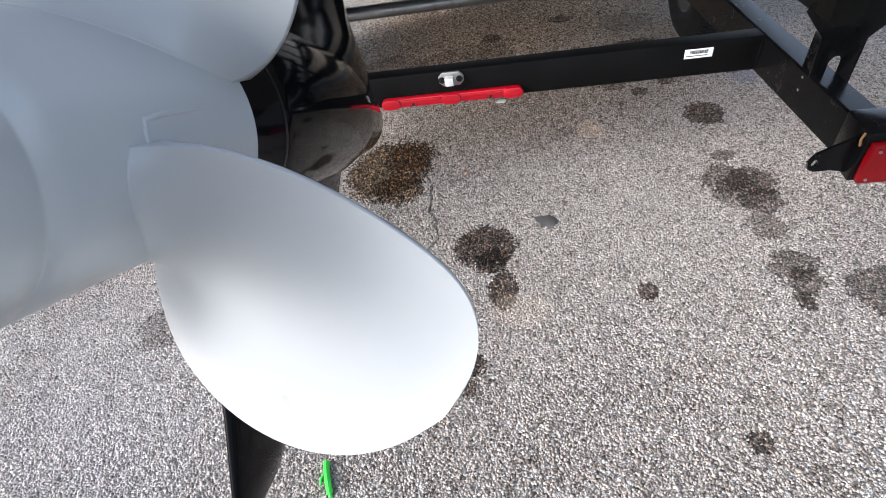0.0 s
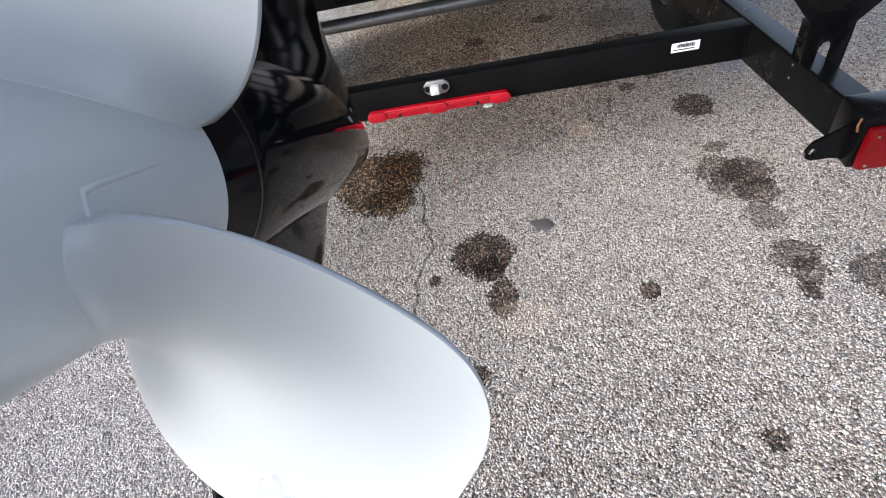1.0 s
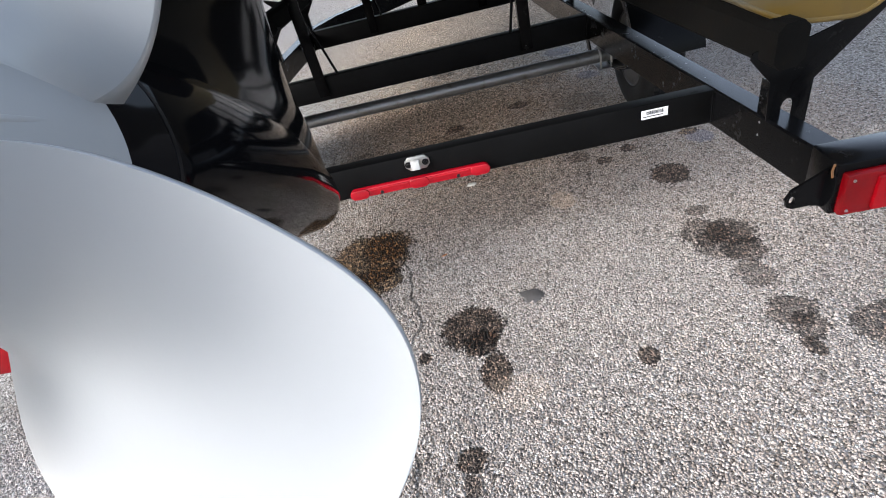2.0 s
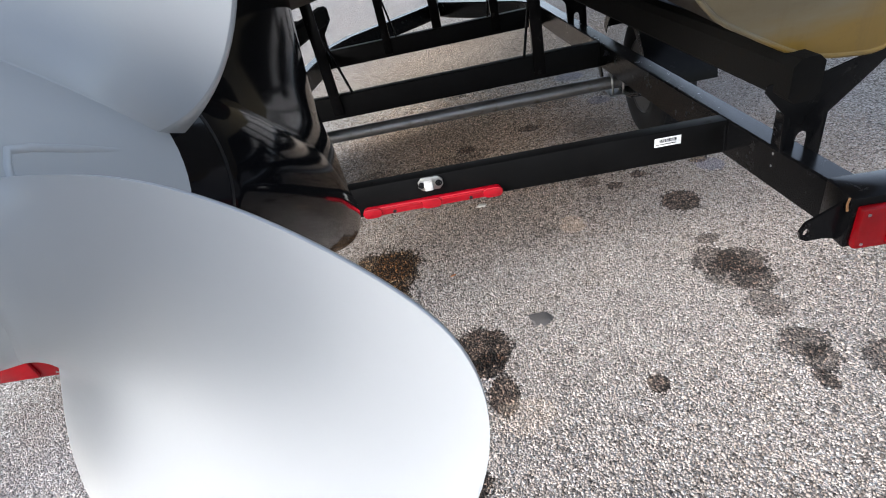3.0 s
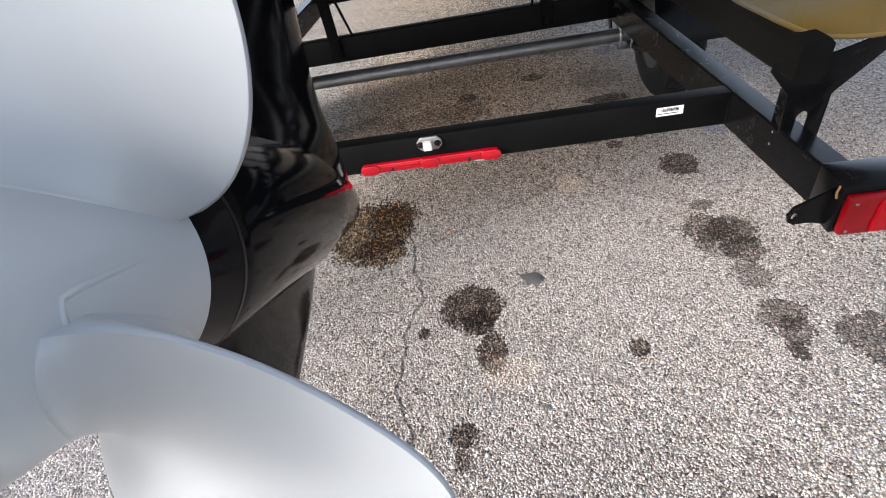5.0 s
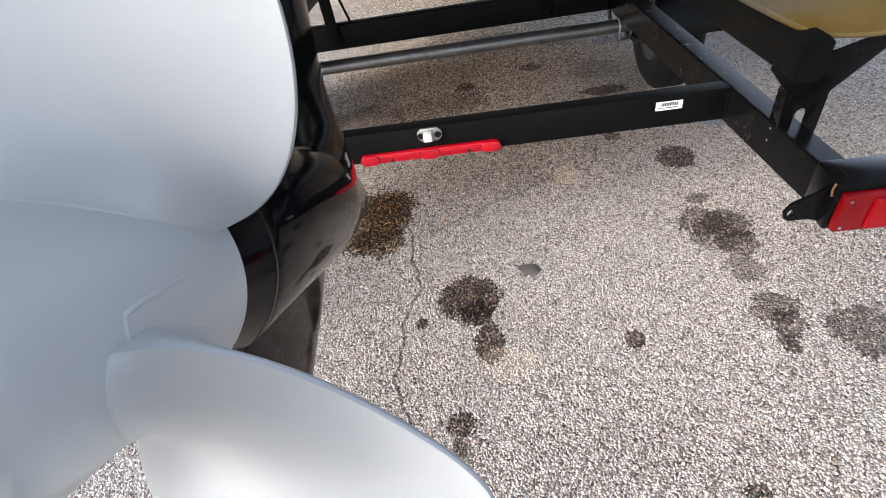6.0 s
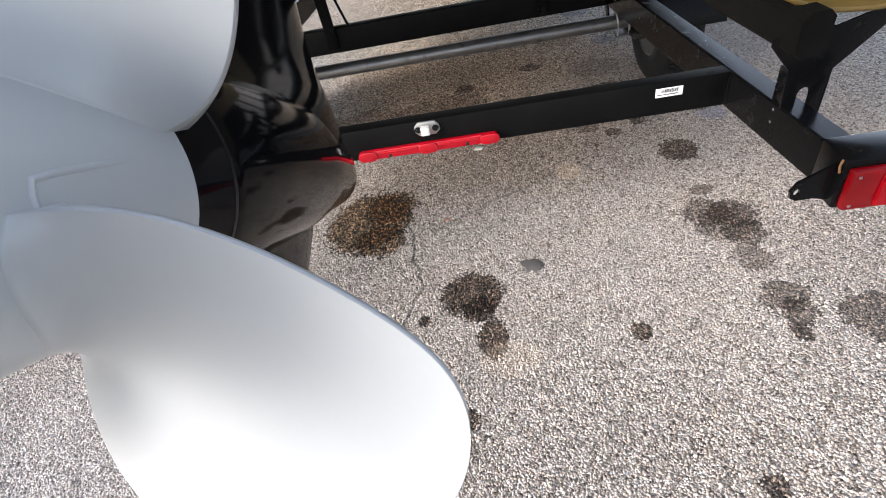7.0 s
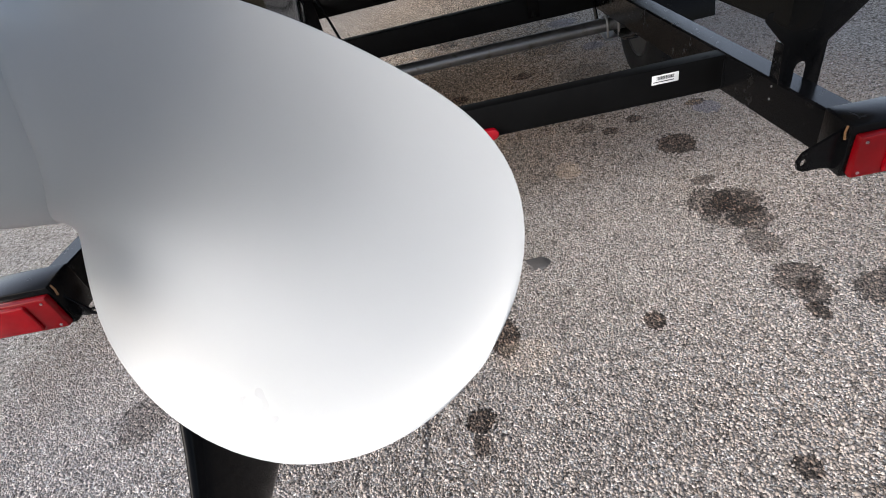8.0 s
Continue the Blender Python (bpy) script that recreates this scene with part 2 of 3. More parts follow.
def propeller_paint():
    """Pale grey satin paint, a little uneven, with faint rubs and a few thin scratches."""
    n = Nodes("pale_grey_satin_paint")
    tone = n.noise(7, 5).outputs["Fac"]
    rub = n.ramp(n.noise(46, 8, 0.75).outputs["Fac"], (0.62, 0.0), (0.8, 0.3))
    base = n.mix(rub, n.ramp(tone, (0.3, (0.315, 0.331, 0.344)), (0.7, (0.345, 0.359, 0.369))), (0.285, 0.293, 0.30))
    long = n.vec("MULTIPLY", n.place, (14, 90, 14))
    scratch = n.ramp(n.noise(1.0, 3, 0.6, at=long).outputs["Fac"], (0.735, 0.0), (0.78, 0.10))
    base = n.mix(scratch, base, (0.16, 0.16, 0.165))
    rough = n.math("ADD", 0.22, n.math("MULTIPLY", tone, 0.14))
    return n.set(Base_Color=base, Roughness=rough, Metallic=0.05, Normal=n.bump(n.noise(420, 2).outputs["Fac"], 0.06, 0.0006))


def hull_gelcoat():
    """Cream gelcoat gone grey, with a yellow stain along the waterline and brown runs."""
    n = Nodes("stained_cream_gelcoat")
    p = n.add("ShaderNodeSeparateXYZ", Vector=n.place)
    streak = n.noise(2.6, 6, 0.6, at=n.vec("MULTIPLY", n.place, (1.0, 1, 3.5))).outputs["Fac"]
    fine = n.noise(30, 6, 0.7).outputs["Fac"]
    runs = n.noise(1.0, 5, 0.6, at=n.vec("MULTIPLY", n.place, (26, 1, 2.5))).outputs["Fac"]
    base = n.ramp(streak, (0.30, (0.074, 0.057, 0.030)), (0.55, (0.100, 0.084, 0.053)), (0.75, (0.122, 0.107, 0.076)))
    # the stain rises outboard and has a wavy upper edge
    level = n.math("SUBTRACT", p.outputs["Z"], n.math("MULTIPLY", n.math("ABSOLUTE", p.outputs["X"]), 0.20))
    level = n.math("ADD", level, n.math("MULTIPLY", n.math("SUBTRACT", streak, 0.5), 0.16))
    yellow = n.ramp(level, (0.565, 0.85), (0.62, 0.0))
    base = n.mix(yellow, base, (0.135, 0.082, 0.010))
    base = n.mix(n.ramp(runs, (0.55, 0.0), (0.75, 0.4)), base, (0.075, 0.052, 0.022))
    base = n.mix(n.ramp(fine, (0.55, 0.0), (0.8, 0.35)), base, (0.06, 0.042, 0.018))
    return n.set(Base_Color=base, Roughness=0.38, Normal=n.bump(fine, 0.1, 0.002))


GROUND = gravel_ground()
CHIPS = gravel_ground(loose=True)
BLACK_GLOSS = glossy_black()
SILVER = propeller_paint()
GELCOAT = hull_gelcoat()
FRAME = paint("black_trailer_paint", (0.0035, 0.0036, 0.004), 0.19, 0.2, 0.05, dirt=(0.007, 0.0065, 0.006), shine=0.12)
glancing(FRAME)
BEAM = paint("dull_black_beam_paint", (0.004, 0.004, 0.0042), 0.5, 0.25, 0.05, dirt=(0.008, 0.007, 0.006), shine=0.08)
CARPET = paint("black_bunk_carpet", (0.0035, 0.0033, 0.003), 0.95, 0.3, 0.8, dirt=(0.011, 0.008, 0.005), shine=0.1)
STEEL = paint("dull_axle_steel", (0.22, 0.22, 0.225), 0.34, 0.15, 0.15, metal=0.75, dirt=(0.12, 0.09, 0.06))
ZINC = paint("zinc_plate", (0.46, 0.455, 0.44), 0.30, 0.15, 0.15, metal=0.9, dirt=(0.3, 0.24, 0.15))
RED = paint("red_lens_plastic", (0.30, 0.002, 0.009), 0.18, 0.1, 0.0, coat=0.2)
RED_DEEP = paint("deep_red_lens", (0.15, 0.001, 0.003), 0.16, 0.3, 0.0, shine=0.3)
RED_FIELD = paint("bright_red_lens", (0.23, 0.0015, 0.005), 0.14, 0.3, 0.0, shine=0.3)
WHITE = paint("white_plastic", (0.52, 0.52, 0.51), 0.45, 0.05)
LABEL_WHITE = paint("white_label", (0.80, 0.80, 0.80), 0.5, 0.04)
PRINT = paint("black_print", (0.03, 0.03, 0.035), 0.6, 0.1)
RUBBER = paint("tyre_rubber", (0.008, 0.008, 0.009), 0.75, 0.25, 0.3, dirt=(0.022, 0.02, 0.017), shine=0.2)
RIM_GREY = paint("grey_wheel_paint", (0.035, 0.035, 0.037), 0.45, 0.2, 0.1, dirt=(0.04, 0.033, 0.026))
SEAL = paint("black_rubber_seal", (0.006, 0.006, 0.007), 0.35, 0.2, shine=0.25)
CLEAN_BLACK = paint("clean_gloss_black", (0.003, 0.003, 0.004), 0.10, 0.2, shine=0.10)
DULL_BLACK = paint("dusty_black_paint", (0.006, 0.005, 0.004), 0.42, 0.3, 0.1, dirt=(0.022, 0.015, 0.010), shine=0.2)
# near-black brown: the shade beneath the hull is put into its colour
SHADED_BOTTOM = paint("shaded_hull_bottom", (0.012, 0.010, 0.008), 0.6, 0.35, 0.2, dirt=(0.035, 0.026, 0.014), shine=0.2)
TAR = paint("grey_tar", (0.075, 0.070, 0.068), 0.7, 0.2, 0.4, shine=0.3)
GREEN = paint("green_soft_plastic", (0.05, 0.50, 0.05), 0.35, 0.2)
CHIP = paint("pale_stone", (0.62, 0.60, 0.54), 0.8, 0.2, 0.3)
LEAF = paint("dry_orange_leaf", (0.42, 0.16, 0.05), 0.8, 0.3, 0.2)
WIRE = paint("tan_wire", (0.20, 0.10, 0.04), 0.5, 0.2)


# ---- building helpers ----
def thing(name, at, label, category, group="", kind=""):
    ob = new(name)
    ob.matrix_basis = at if isinstance(at, Matrix) else Matrix.Translation(at)
    ob.empty_display_size = 0.05
    return tagged(ob, label, category, group, kind)


def part(name, bm, material, parent, label="", smooth=35, local=False):
    """Links a bmesh as one mesh object under a thing or a part. Coordinates are the world's unless local."""
    root = parent
    while root.parent:
        root = root.parent
    if not local:
        bm.transform(root.matrix_basis.inverted())
    bmesh.ops.recalc_face_normals(bm, faces=bm.faces)
    mesh = bpy.data.meshes.new(name)
    bm.to_mesh(mesh)
    bm.free()
    mesh.materials.append(material)
    if smooth:
        mesh.shade_smooth()
        mesh.set_sharp_from_angle(angle=radians(smooth))
    ob = new(name, mesh)
    ob.parent = parent
    return tagged(ob, label)


def single(name, bm, material, at, label, category, group="", kind="", smooth=35):
    """A thing that is one mesh."""
    bm.transform(Matrix.Translation(at).inverted())
    bmesh.ops.recalc_face_normals(bm, faces=bm.faces)
    mesh = bpy.data.meshes.new(name)
    bm.to_mesh(mesh)
    bm.free()
    mesh.materials.append(material)
    if smooth:
        mesh.shade_smooth()
        mesh.set_sharp_from_angle(angle=radians(smooth))
    ob = new(name, mesh)
    ob.matrix_basis = Matrix.Translation(at)
    return tagged(ob, label, category, group, kind)


def box(x0, x1, y0, y1, z0, z1, bevel=0.002, bm=None, turn=None):
    made = bmesh.new()
    bmesh.ops.create_cube(made, size=1)
    made.transform(Matrix.Translation(((x0 + x1) / 2, (y0 + y1) / 2, (z0 + z1) / 2)) @ Matrix.Diagonal((x1 - x0, y1 - y0, z1 - z0, 1)))
    if bevel:
        bmesh.ops.bevel(made, geom=made.edges[:], offset=bevel, segments=2, affect="EDGES", profile=0.5)
    if turn is not None:
        made.transform(turn)
    return join(bm, made)


def join(bm, made):
    if bm is None:
        return made
    mesh = bpy.data.meshes.new("temporary")
    made.to_mesh(mesh)
    made.free()
    bm.from_mesh(mesh)
    bpy.data.meshes.remove(mesh)
    return bm


def rings(sections, closed=True, cap=True, bm=None):
    """Skins a list of equally long point rings."""
    bm = bm or bmesh.new()
    rows = [[bm.verts.new(p) for p in ring] for ring in sections]
    for one, two in zip(rows, rows[1:]):
        n = len(one)
        for i in range(n if closed else n - 1):
            bm.faces.new((one[i], one[(i + 1) % n], two[(i + 1) % n], two[i]))
    if cap and closed:
        bm.faces.new(rows[0][::-1])
        bm.faces.new(rows[-1])
    return bm


def sweep(points, wide, high, bevel=0.004, bm=None):
    """A square tube along a level path; points are the middle of its section."""
    outline = []
    for sx, sz in ((1, 1), (-1, 1), (-1, -1), (1, -1)):
        for k in (0, 1):
            ax, az = sx * wide / 2, sz * high / 2
            flip = (sx * sz > 0) == (k == 0)
            outline.append((ax, az - sz * bevel) if flip else (ax - sx * bevel, az))
    rows = []
    pts = [Vector(p) for p in points]
    for i, p in enumerate(pts):
        way = (pts[min(i + 1, len(pts) - 1)] - pts[max(i - 1, 0)]).normalized()
        side = way.cross(Vector((0, 0, 1))).normalized()
        up = side.cross(way)
        stretch = 1.0
        if 0 < i < len(pts) - 1:
            stretch = 1 / max(0.5, way.dot((pts[i + 1] - p).normalized()))
        rows.append([p + side * u * stretch + up * v for u, v in outline])
    return rings(rows, bm=bm)


def tube(points, radius, sides=14, bm=None):
    pts = [Vector(p) for p in points]
    rows = []
    side = None
    for i, p in enumerate(pts):
        way = (pts[min(i + 1, len(pts) - 1)] - pts[max(i - 1, 0)]).normalized()
        if side is None:
            side = way.orthogonal().normalized()
        side = (side - way * side.dot(way)).normalized()
        up = way.cross(side)
        rows.append([p + radius * (math.cos(t) * side + math.sin(t) * up) for t in (2 * math.pi * k / sides for k in range(sides))])
    return rings(rows, bm=bm)


def plate(outline, way, thick, at, bm=None, bevel=0.0015):
    """A flat plate: outline in two coordinates of the plane across the axis way, thick from at onwards."""
    def spot(a, b, c):
        return {"x": (c, a, b), "y": (a, c, b), "z": (a, b, c)}[way]
    made = bmesh.new()
    low = [made.verts.new(spot(a, b, at)) for a, b in outline]
    top = [made.verts.new(spot(a, b, at + thick)) for a, b in outline]
    made.faces.new(low[::-1]), made.faces.new(top)
    n = len(low)
    for i in range(n):
        made.faces.new((low[i], low[(i + 1) % n], top[(i + 1) % n], top[i]))
    if bevel:
        bmesh.ops.recalc_face_normals(made, faces=made.faces)
        rim = [ed for ed in made.edges if not ed.is_manifold or ed.calc_face_angle(0) > 0.5]
        bmesh.ops.bevel(made, geom=rim, offset=bevel, segments=2, affect="EDGES", profile=0.5)
    return join(bm, made)


def holed_plate(outline, hole, thick, at):
    """A flat plate across y with a hole through it."""
    bm = bmesh.new()
    rim = []
    for loop in (outline, hole):
        verts = [bm.verts.new((a, at, b)) for a, b in loop]
        rim += [bm.edges.new((verts[i - 1], verts[i])) for i in range(len(verts))]
    bmesh.ops.triangle_fill(bm, edges=rim, use_beauty=True)
    made = bmesh.ops.extrude_face_region(bm, geom=bm.faces[:])
    for v in made["geom"]:
        if isinstance(v, bmesh.types.BMVert):
            v.co.y += thick
    return bm


def round_bar(x0, x1, z, radius, steps=8):
    """Outline of a bar with round ends in x and z."""
    right = [(x1 - radius + radius * math.sin(t), z + radius * math.cos(t)) for t in (math.pi * k / steps for k in range(steps + 1))]
    left = [(x0 + radius - radius * math.sin(t), z - radius * math.cos(t)) for t in (math.pi * k / steps for k in range(steps + 1))]
    return right + left


def bolt(at, way, radius=0.007, high=0.006, bm=None):
    """A hexagon bolt head on a small washer that points along way."""
    made = bmesh.new()
    for r, h, sides in ((radius * 1.5, 0.0015, 16), (radius, high, 6)):
        bmesh.ops.create_cone(made, cap_ends=True, segments=sides, radius1=r, radius2=r * 0.96, depth=h, matrix=Matrix.Translation((0, 0, h / 2)))
    made.transform(Matrix.Translation(at) @ Vector((0, 0, 1)).rotation_difference(Vector(way)).to_matrix().to_4x4())
    return join(bm, made)


# ---- ground ----
bm = bmesh.new()
bmesh.ops.create_grid(bm, x_segments=8, y_segments=8, size=200)
single("ground", bm, GROUND, (0, 0, 0), "worn asphalt with pale stone chips and oil stains", "ground", kind="structure", smooth=0)

# ---- outboard motor: an own frame with x to starboard, y along the propeller shaft, z up the leg ----
SHAFT_TURN, SHAFT_DIP = radians(-2.71), radians(27.16)
ahead = Vector((math.sin(SHAFT_TURN) * math.cos(SHAFT_DIP), math.cos(SHAFT_TURN) * math.cos(SHAFT_DIP), -math.sin(SHAFT_DIP)))
right = ahead.cross(Vector((0, 0, 1))).normalized()
above = right.cross(ahead)
motor_pose = Matrix((right, ahead, above)).transposed().to_4x4()
motor_pose.translation = (-0.0241, 0.2635, 1.0071)
motor = thing("outboard_motor", motor_pose, "gloss black outboard motor tilted up, with a pale grey propeller", "outboard motor")


def turned(profile, sides=64, bm=None):
    """A body turned round the shaft: rows of place along it and radius."""
    rows = [[Vector((r * math.sin(t), s, r * math.cos(t))) for t in (2 * math.pi * k / sides for k in range(sides))] for s, r in profile]
    return rings(rows, bm=bm)


def foil(u, lead, trail, half, sides=72, blunt=0.9, fore=0.8):
    """A streamlined section at height u; a smaller blunt gives flatter sides and a rounder nose, a larger fore brings the thickest place forward."""
    out = []
    for k in range(sides):
        t = 2 * math.pi * k / sides
        f = 0.5 + 0.5 * math.cos(t)
        shape = math.sin(math.acos(max(-1, min(1, 2 * f ** fore - 1)))) ** blunt
        out.append(Vector((math.copysign(half * shape, math.sin(t)), trail + f * (lead - trail), u)))
    return out


def gearcase():
    """Torpedo and leg in one casting; the torpedo sinks and narrows towards its nose."""
    bm = turned([(0.004, 0.055), (0.008, 0.0605), (0.03, 0.0648), (0.10, 0.0660), (0.22, 0.0640), (0.28, 0.0560), (0.335, 0.0485), (0.38, 0.0425), (0.414, 0.0352), (0.437, 0.0268), (0.451, 0.0165), (0.457, 0.005)])
    for v in bm.verts:
        v.co.z -= 0.05 * max(0, (v.co.y - 0.02) / 0.44) ** 2
    rows = [(-0.03, 0.434, 0.052, 0.056, 0.9, 0.8), (0.0, 0.431, 0.05, 0.053, 0.9, 0.8), (0.03, 0.427, 0.05, 0.0485, 0.9, 0.8), (0.045, 0.4055, 0.052, 0.044, 0.81, 1.12), (0.055, 0.3963, 0.055, 0.04, 0.75, 1.34), (0.065, 0.3888, 0.059, 0.0368, 0.7, 1.56), (0.078, 0.3811, 0.064, 0.0338, 0.62, 1.84), (0.094, 0.3742, 0.069, 0.0318, 0.55, 2.1), (0.12, 0.3721, 0.074, 0.0306, 0.55, 2.1), (0.16, 0.3698, 0.077, 0.0305, 0.55, 2.1), (0.2, 0.3676, 0.077, 0.0312, 0.55, 2.1), (0.25, 0.3663, 0.075, 0.033, 0.55, 2.1), (0.32, 0.3674, 0.068, 0.038, 0.55, 2.1), (0.4, 0.3735, 0.06, 0.045, 0.55, 2.1), (0.62, 0.3846, 0.05, 0.055, 0.55, 2.1)]
    rings([foil(*row[:4], sides=96, blunt=row[4], fore=row[5]) for row in rows], bm=bm)
    return bm


case = part("gearcase", gearcase(), BLACK_GLOSS, motor, "gloss black gearcase with its leg, dusty and scuffed", smooth=50, local=True)
fin = rings([foil(-0.04, 0.33, 0.03, 0.021), foil(-0.075, 0.31, 0.012, 0.0135), foil(-0.12, 0.255, 0.0, 0.0095), foil(-0.17, 0.172, -0.014, 0.0075), foil(-0.215, 0.085, -0.03, 0.0055), foil(-0.236, 0.032, -0.034, 0.004), foil(-0.239, 0.020, -0.030, 0.002)])
part("skeg", fin, BLACK_GLOSS, motor, "thin gloss black skeg fin", smooth=50, local=True)

# anti-ventilation plate, middle section and cowl above the picture
plan = [(0.0, -0.125), (0.07, -0.115), (0.115, -0.07), (0.138, 0.02), (0.150, 0.30), (0.143, 0.345), (0.125, 0.357), (0.09, 0.368), (0.05, 0.383), (0.0, 0.40)]
plan += [(-x, y) for x, y in plan[-2:0:-1]]
part("ventilation_plate", plate(plan, "z", 0.012, 0.200, bevel=0.004), DULL_BLACK, motor, "flat black plate above the propeller", local=True)
middle = rings([foil(0.50, 0.45, 0.04, 0.06), foil(0.70, 0.46, 0.03, 0.08), foil(0.85, 0.48, -0.02, 0.12), foil(0.90, 0.55, -0.10, 0.17)])
part("mid_section", middle, BLACK_GLOSS, motor, "black middle section of the motor", local=True)
cowl = rings([foil(0.90, 0.58, -0.12, 0.17), foil(1.0, 0.62, -0.16, 0.20), foil(1.25, 0.62, -0.17, 0.20), foil(1.38, 0.55, -0.10, 0.17), foil(1.43, 0.42, 0.02, 0.10)])
part("cowl", cowl, BLACK_GLOSS, motor, "gloss black motor cowl", smooth=60, local=True)

carrier = turned([(-0.010, 0.045), (-0.010, 0.0575), (0.0, 0.0590), (0.010, 0.0612), (0.0185, 0.0635), (0.0185, 0.060)])
part("bearing_ring", carrier, CLEAN_BLACK, motor, "gloss black bearing carrier ring behind the propeller", local=True)
part("seam", turned([(0.0188, 0.058), (0.0188, 0.0638), (0.0212, 0.0641), (0.0212, 0.058)]), SEAL, motor, "dark groove round the gearcase", local=True)

# propeller: hub and three blades
hub_profile = [(-0.012, 0.048), (0.0, 0.0560), (0.0, 0.0584), (-0.010, 0.0580)]
back = [(-0.03, 0.0565), (-0.06, 0.0540), (-0.09, 0.0518), (-0.115, 0.0502), (-0.1265, 0.0496), (-0.1272, 0.0492), (-0.1290, 0.0492), (-0.1297, 0.0496), (-0.144, 0.0500), (-0.152, 0.0508), (-0.155, 0.0500), (-0.152, 0.0465), (-0.05, 0.0440)]
propeller = part("propeller", turned(hub_profile + back), SILVER, motor, "pale grey painted propeller hub", local=True)
part("hub_core", turned([(-0.13, 0.001), (-0.13, 0.018), (-0.10, 0.020), (-0.10, 0.043), (-0.06, 0.0445), (-0.06, 0.001)], 40), SEAL, propeller, "dark hub core with the exhaust passage", local=True)


FILLET = 0.025


def hub_radius(s):
    return 0.0584 + 0.0715 * min(0.0, s)


def blade_point(u, c, lift):
    """A point of a blade: u from root to tip, c across it from the trailing (-1) to the leading edge (1), lift -1 aft face, 1 fore face.
    A round fillet eases both faces and the edges into the hub."""
    r = 0.0551 + u * (0.1883 - 0.0551)
    pitch = math.atan2(0.2769 - 0.0076 * u, 2 * math.pi * r)
    high = max(0.0, 1 - u * 0.1332 / FILLET)
    ease = FILLET * (1 - math.sqrt(max(0.0, 1 - high * high)))
    w = (0.0616 + 0.1033 * u - 0.1024 * u * u) * math.sqrt(max(0, 1 - u ** 13.74))
    t = (0.0135 * (1 - u) ** 1.4 + 0.0042) * (1 - abs(c) ** 2.6) + 0.0036 + 0.010 * max(0, 1 - u / 0.3) ** 2
    w += 0.05 * ease
    t += 2 * ease * (1 - 0.9 * abs(c) ** 3)
    turn = radians(140.88) + c * w * math.cos(pitch) / r + 0.1585 * u - 0.3368 * u * u
    cup = BLADE_CUP * w * (1 - c * c)
    s = -0.0431 - 0.0234 * u - 0.0130 * u * u + c * w * math.sin(pitch) + cup + lift * t / 2
    return r + (hub_radius(s) - 0.0551) * (1 - u) ** 3, turn, s


BLADE_CUP = 0.085


def blade(number):
    bm = bmesh.new()
    nc = 40
    root = [0.0, 0.0008, 0.003, 0.008, 0.016, 0.027, 0.041, 0.058, 0.078, 0.10, 0.13]
    us = root + [0.13 + 0.87 * math.sin(i / 36 * math.pi / 2) for i in range(1, 37)]
    nu = len(us) - 1
    us[-1] = 0.9995
    cs = [math.sin((j / nc - 0.5) * math.pi) for j in range(nc + 1)]
    grids = []
    for lift in (-1, 1):
        grid = []
        for u in us:
            row = []
            for c in cs:
                r, turn, s = blade_point(u, c, lift)
                turn -= number * 2 * math.pi / 3
                if u == 0:
                    r -= 0.004
                row.append(bm.verts.new((r * math.sin(turn), s, r * math.cos(turn))))
            grid.append(row)
        grids.append(grid)
        for i in range(nu):
            for j in range(nc):
                quad = (grid[i][j], grid[i][j + 1], grid[i + 1][j + 1], grid[i + 1][j])
                bm.faces.new(quad if lift > 0 else quad[::-1])
    aft, fore = grids
    loop = lambda g: [g[i][0] for i in range(nu + 1)] + g[nu][1:] + [g[i][nc] for i in range(nu - 1, -1, -1)]
    one, two = loop(aft), loop(fore)
    for i in range(len(one) - 1):
        bm.faces.new((one[i], one[i + 1], two[i + 1], two[i]))
    return bm


def root_web(number):
    """The sharp edge of the casting that runs forward along the hub from a blade's root."""
    rows = []
    for s, deg in ((-0.0815, 90.5), (-0.0812, 86.0), (-0.0795, 81.5), (-0.072, 80.5), (-0.055, 80.2), (-0.035, 80.0), (-0.015, 80.0)):
        t = radians(deg) - number * 2 * math.pi / 3
        r = 0.0584 + 0.075 * s - 0.0008 - 0.0012 * max(0, (s + 0.05) / 0.035)
        rows.append((r * math.sin(t), s, r * math.cos(t)))
    return tube(rows, 0.0016, 10)


for number in range(3):
    part("casting_edge", root_web(number), SILVER, propeller, smooth=60, local=True)
    part("blade", blade(number), SILVER, propeller, "broad pale grey propeller blade", smooth=130, local=True)

# ---- boat trailer ----
trailer = thing("boat_trailer", (0, 2.3, 0), "black painted steel boat trailer with carpeted bunks and red lights", "trailer")
TOP, LOW = 0.484, 0.388
MID, HIGH = (TOP + LOW) / 2, TOP - LOW


def rail_x(y, side):
    """The inner face of a side rail."""
    return 0.800 - 0.103 * (y - 0.95) if side > 0 else -(0.820 - 0.110 * (y - 0.98))


RAIL_WIDE = 0.055
for side in (1, -1):
    line = [(rail_x(y, side) + side * RAIL_WIDE / 2, y, MID) for y in (0.90, 1.6, 2.3, 3.15)]
    x, y = line[-1][:2]
    for k in range(1, 8):
        f = k / 7
        line.append((x * (1 - f) ** 1.15 + 0.03 * f + side * 0.03 * f, y + 0.08 + 0.62 * f ** 0.9, MID))
    line.append((0.03 + side * 0.03, 6.0, MID))
    part("side_rail", sweep(line, RAIL_WIDE, HIGH), FRAME, trailer, "black steel side rail bent in towards the tongue")

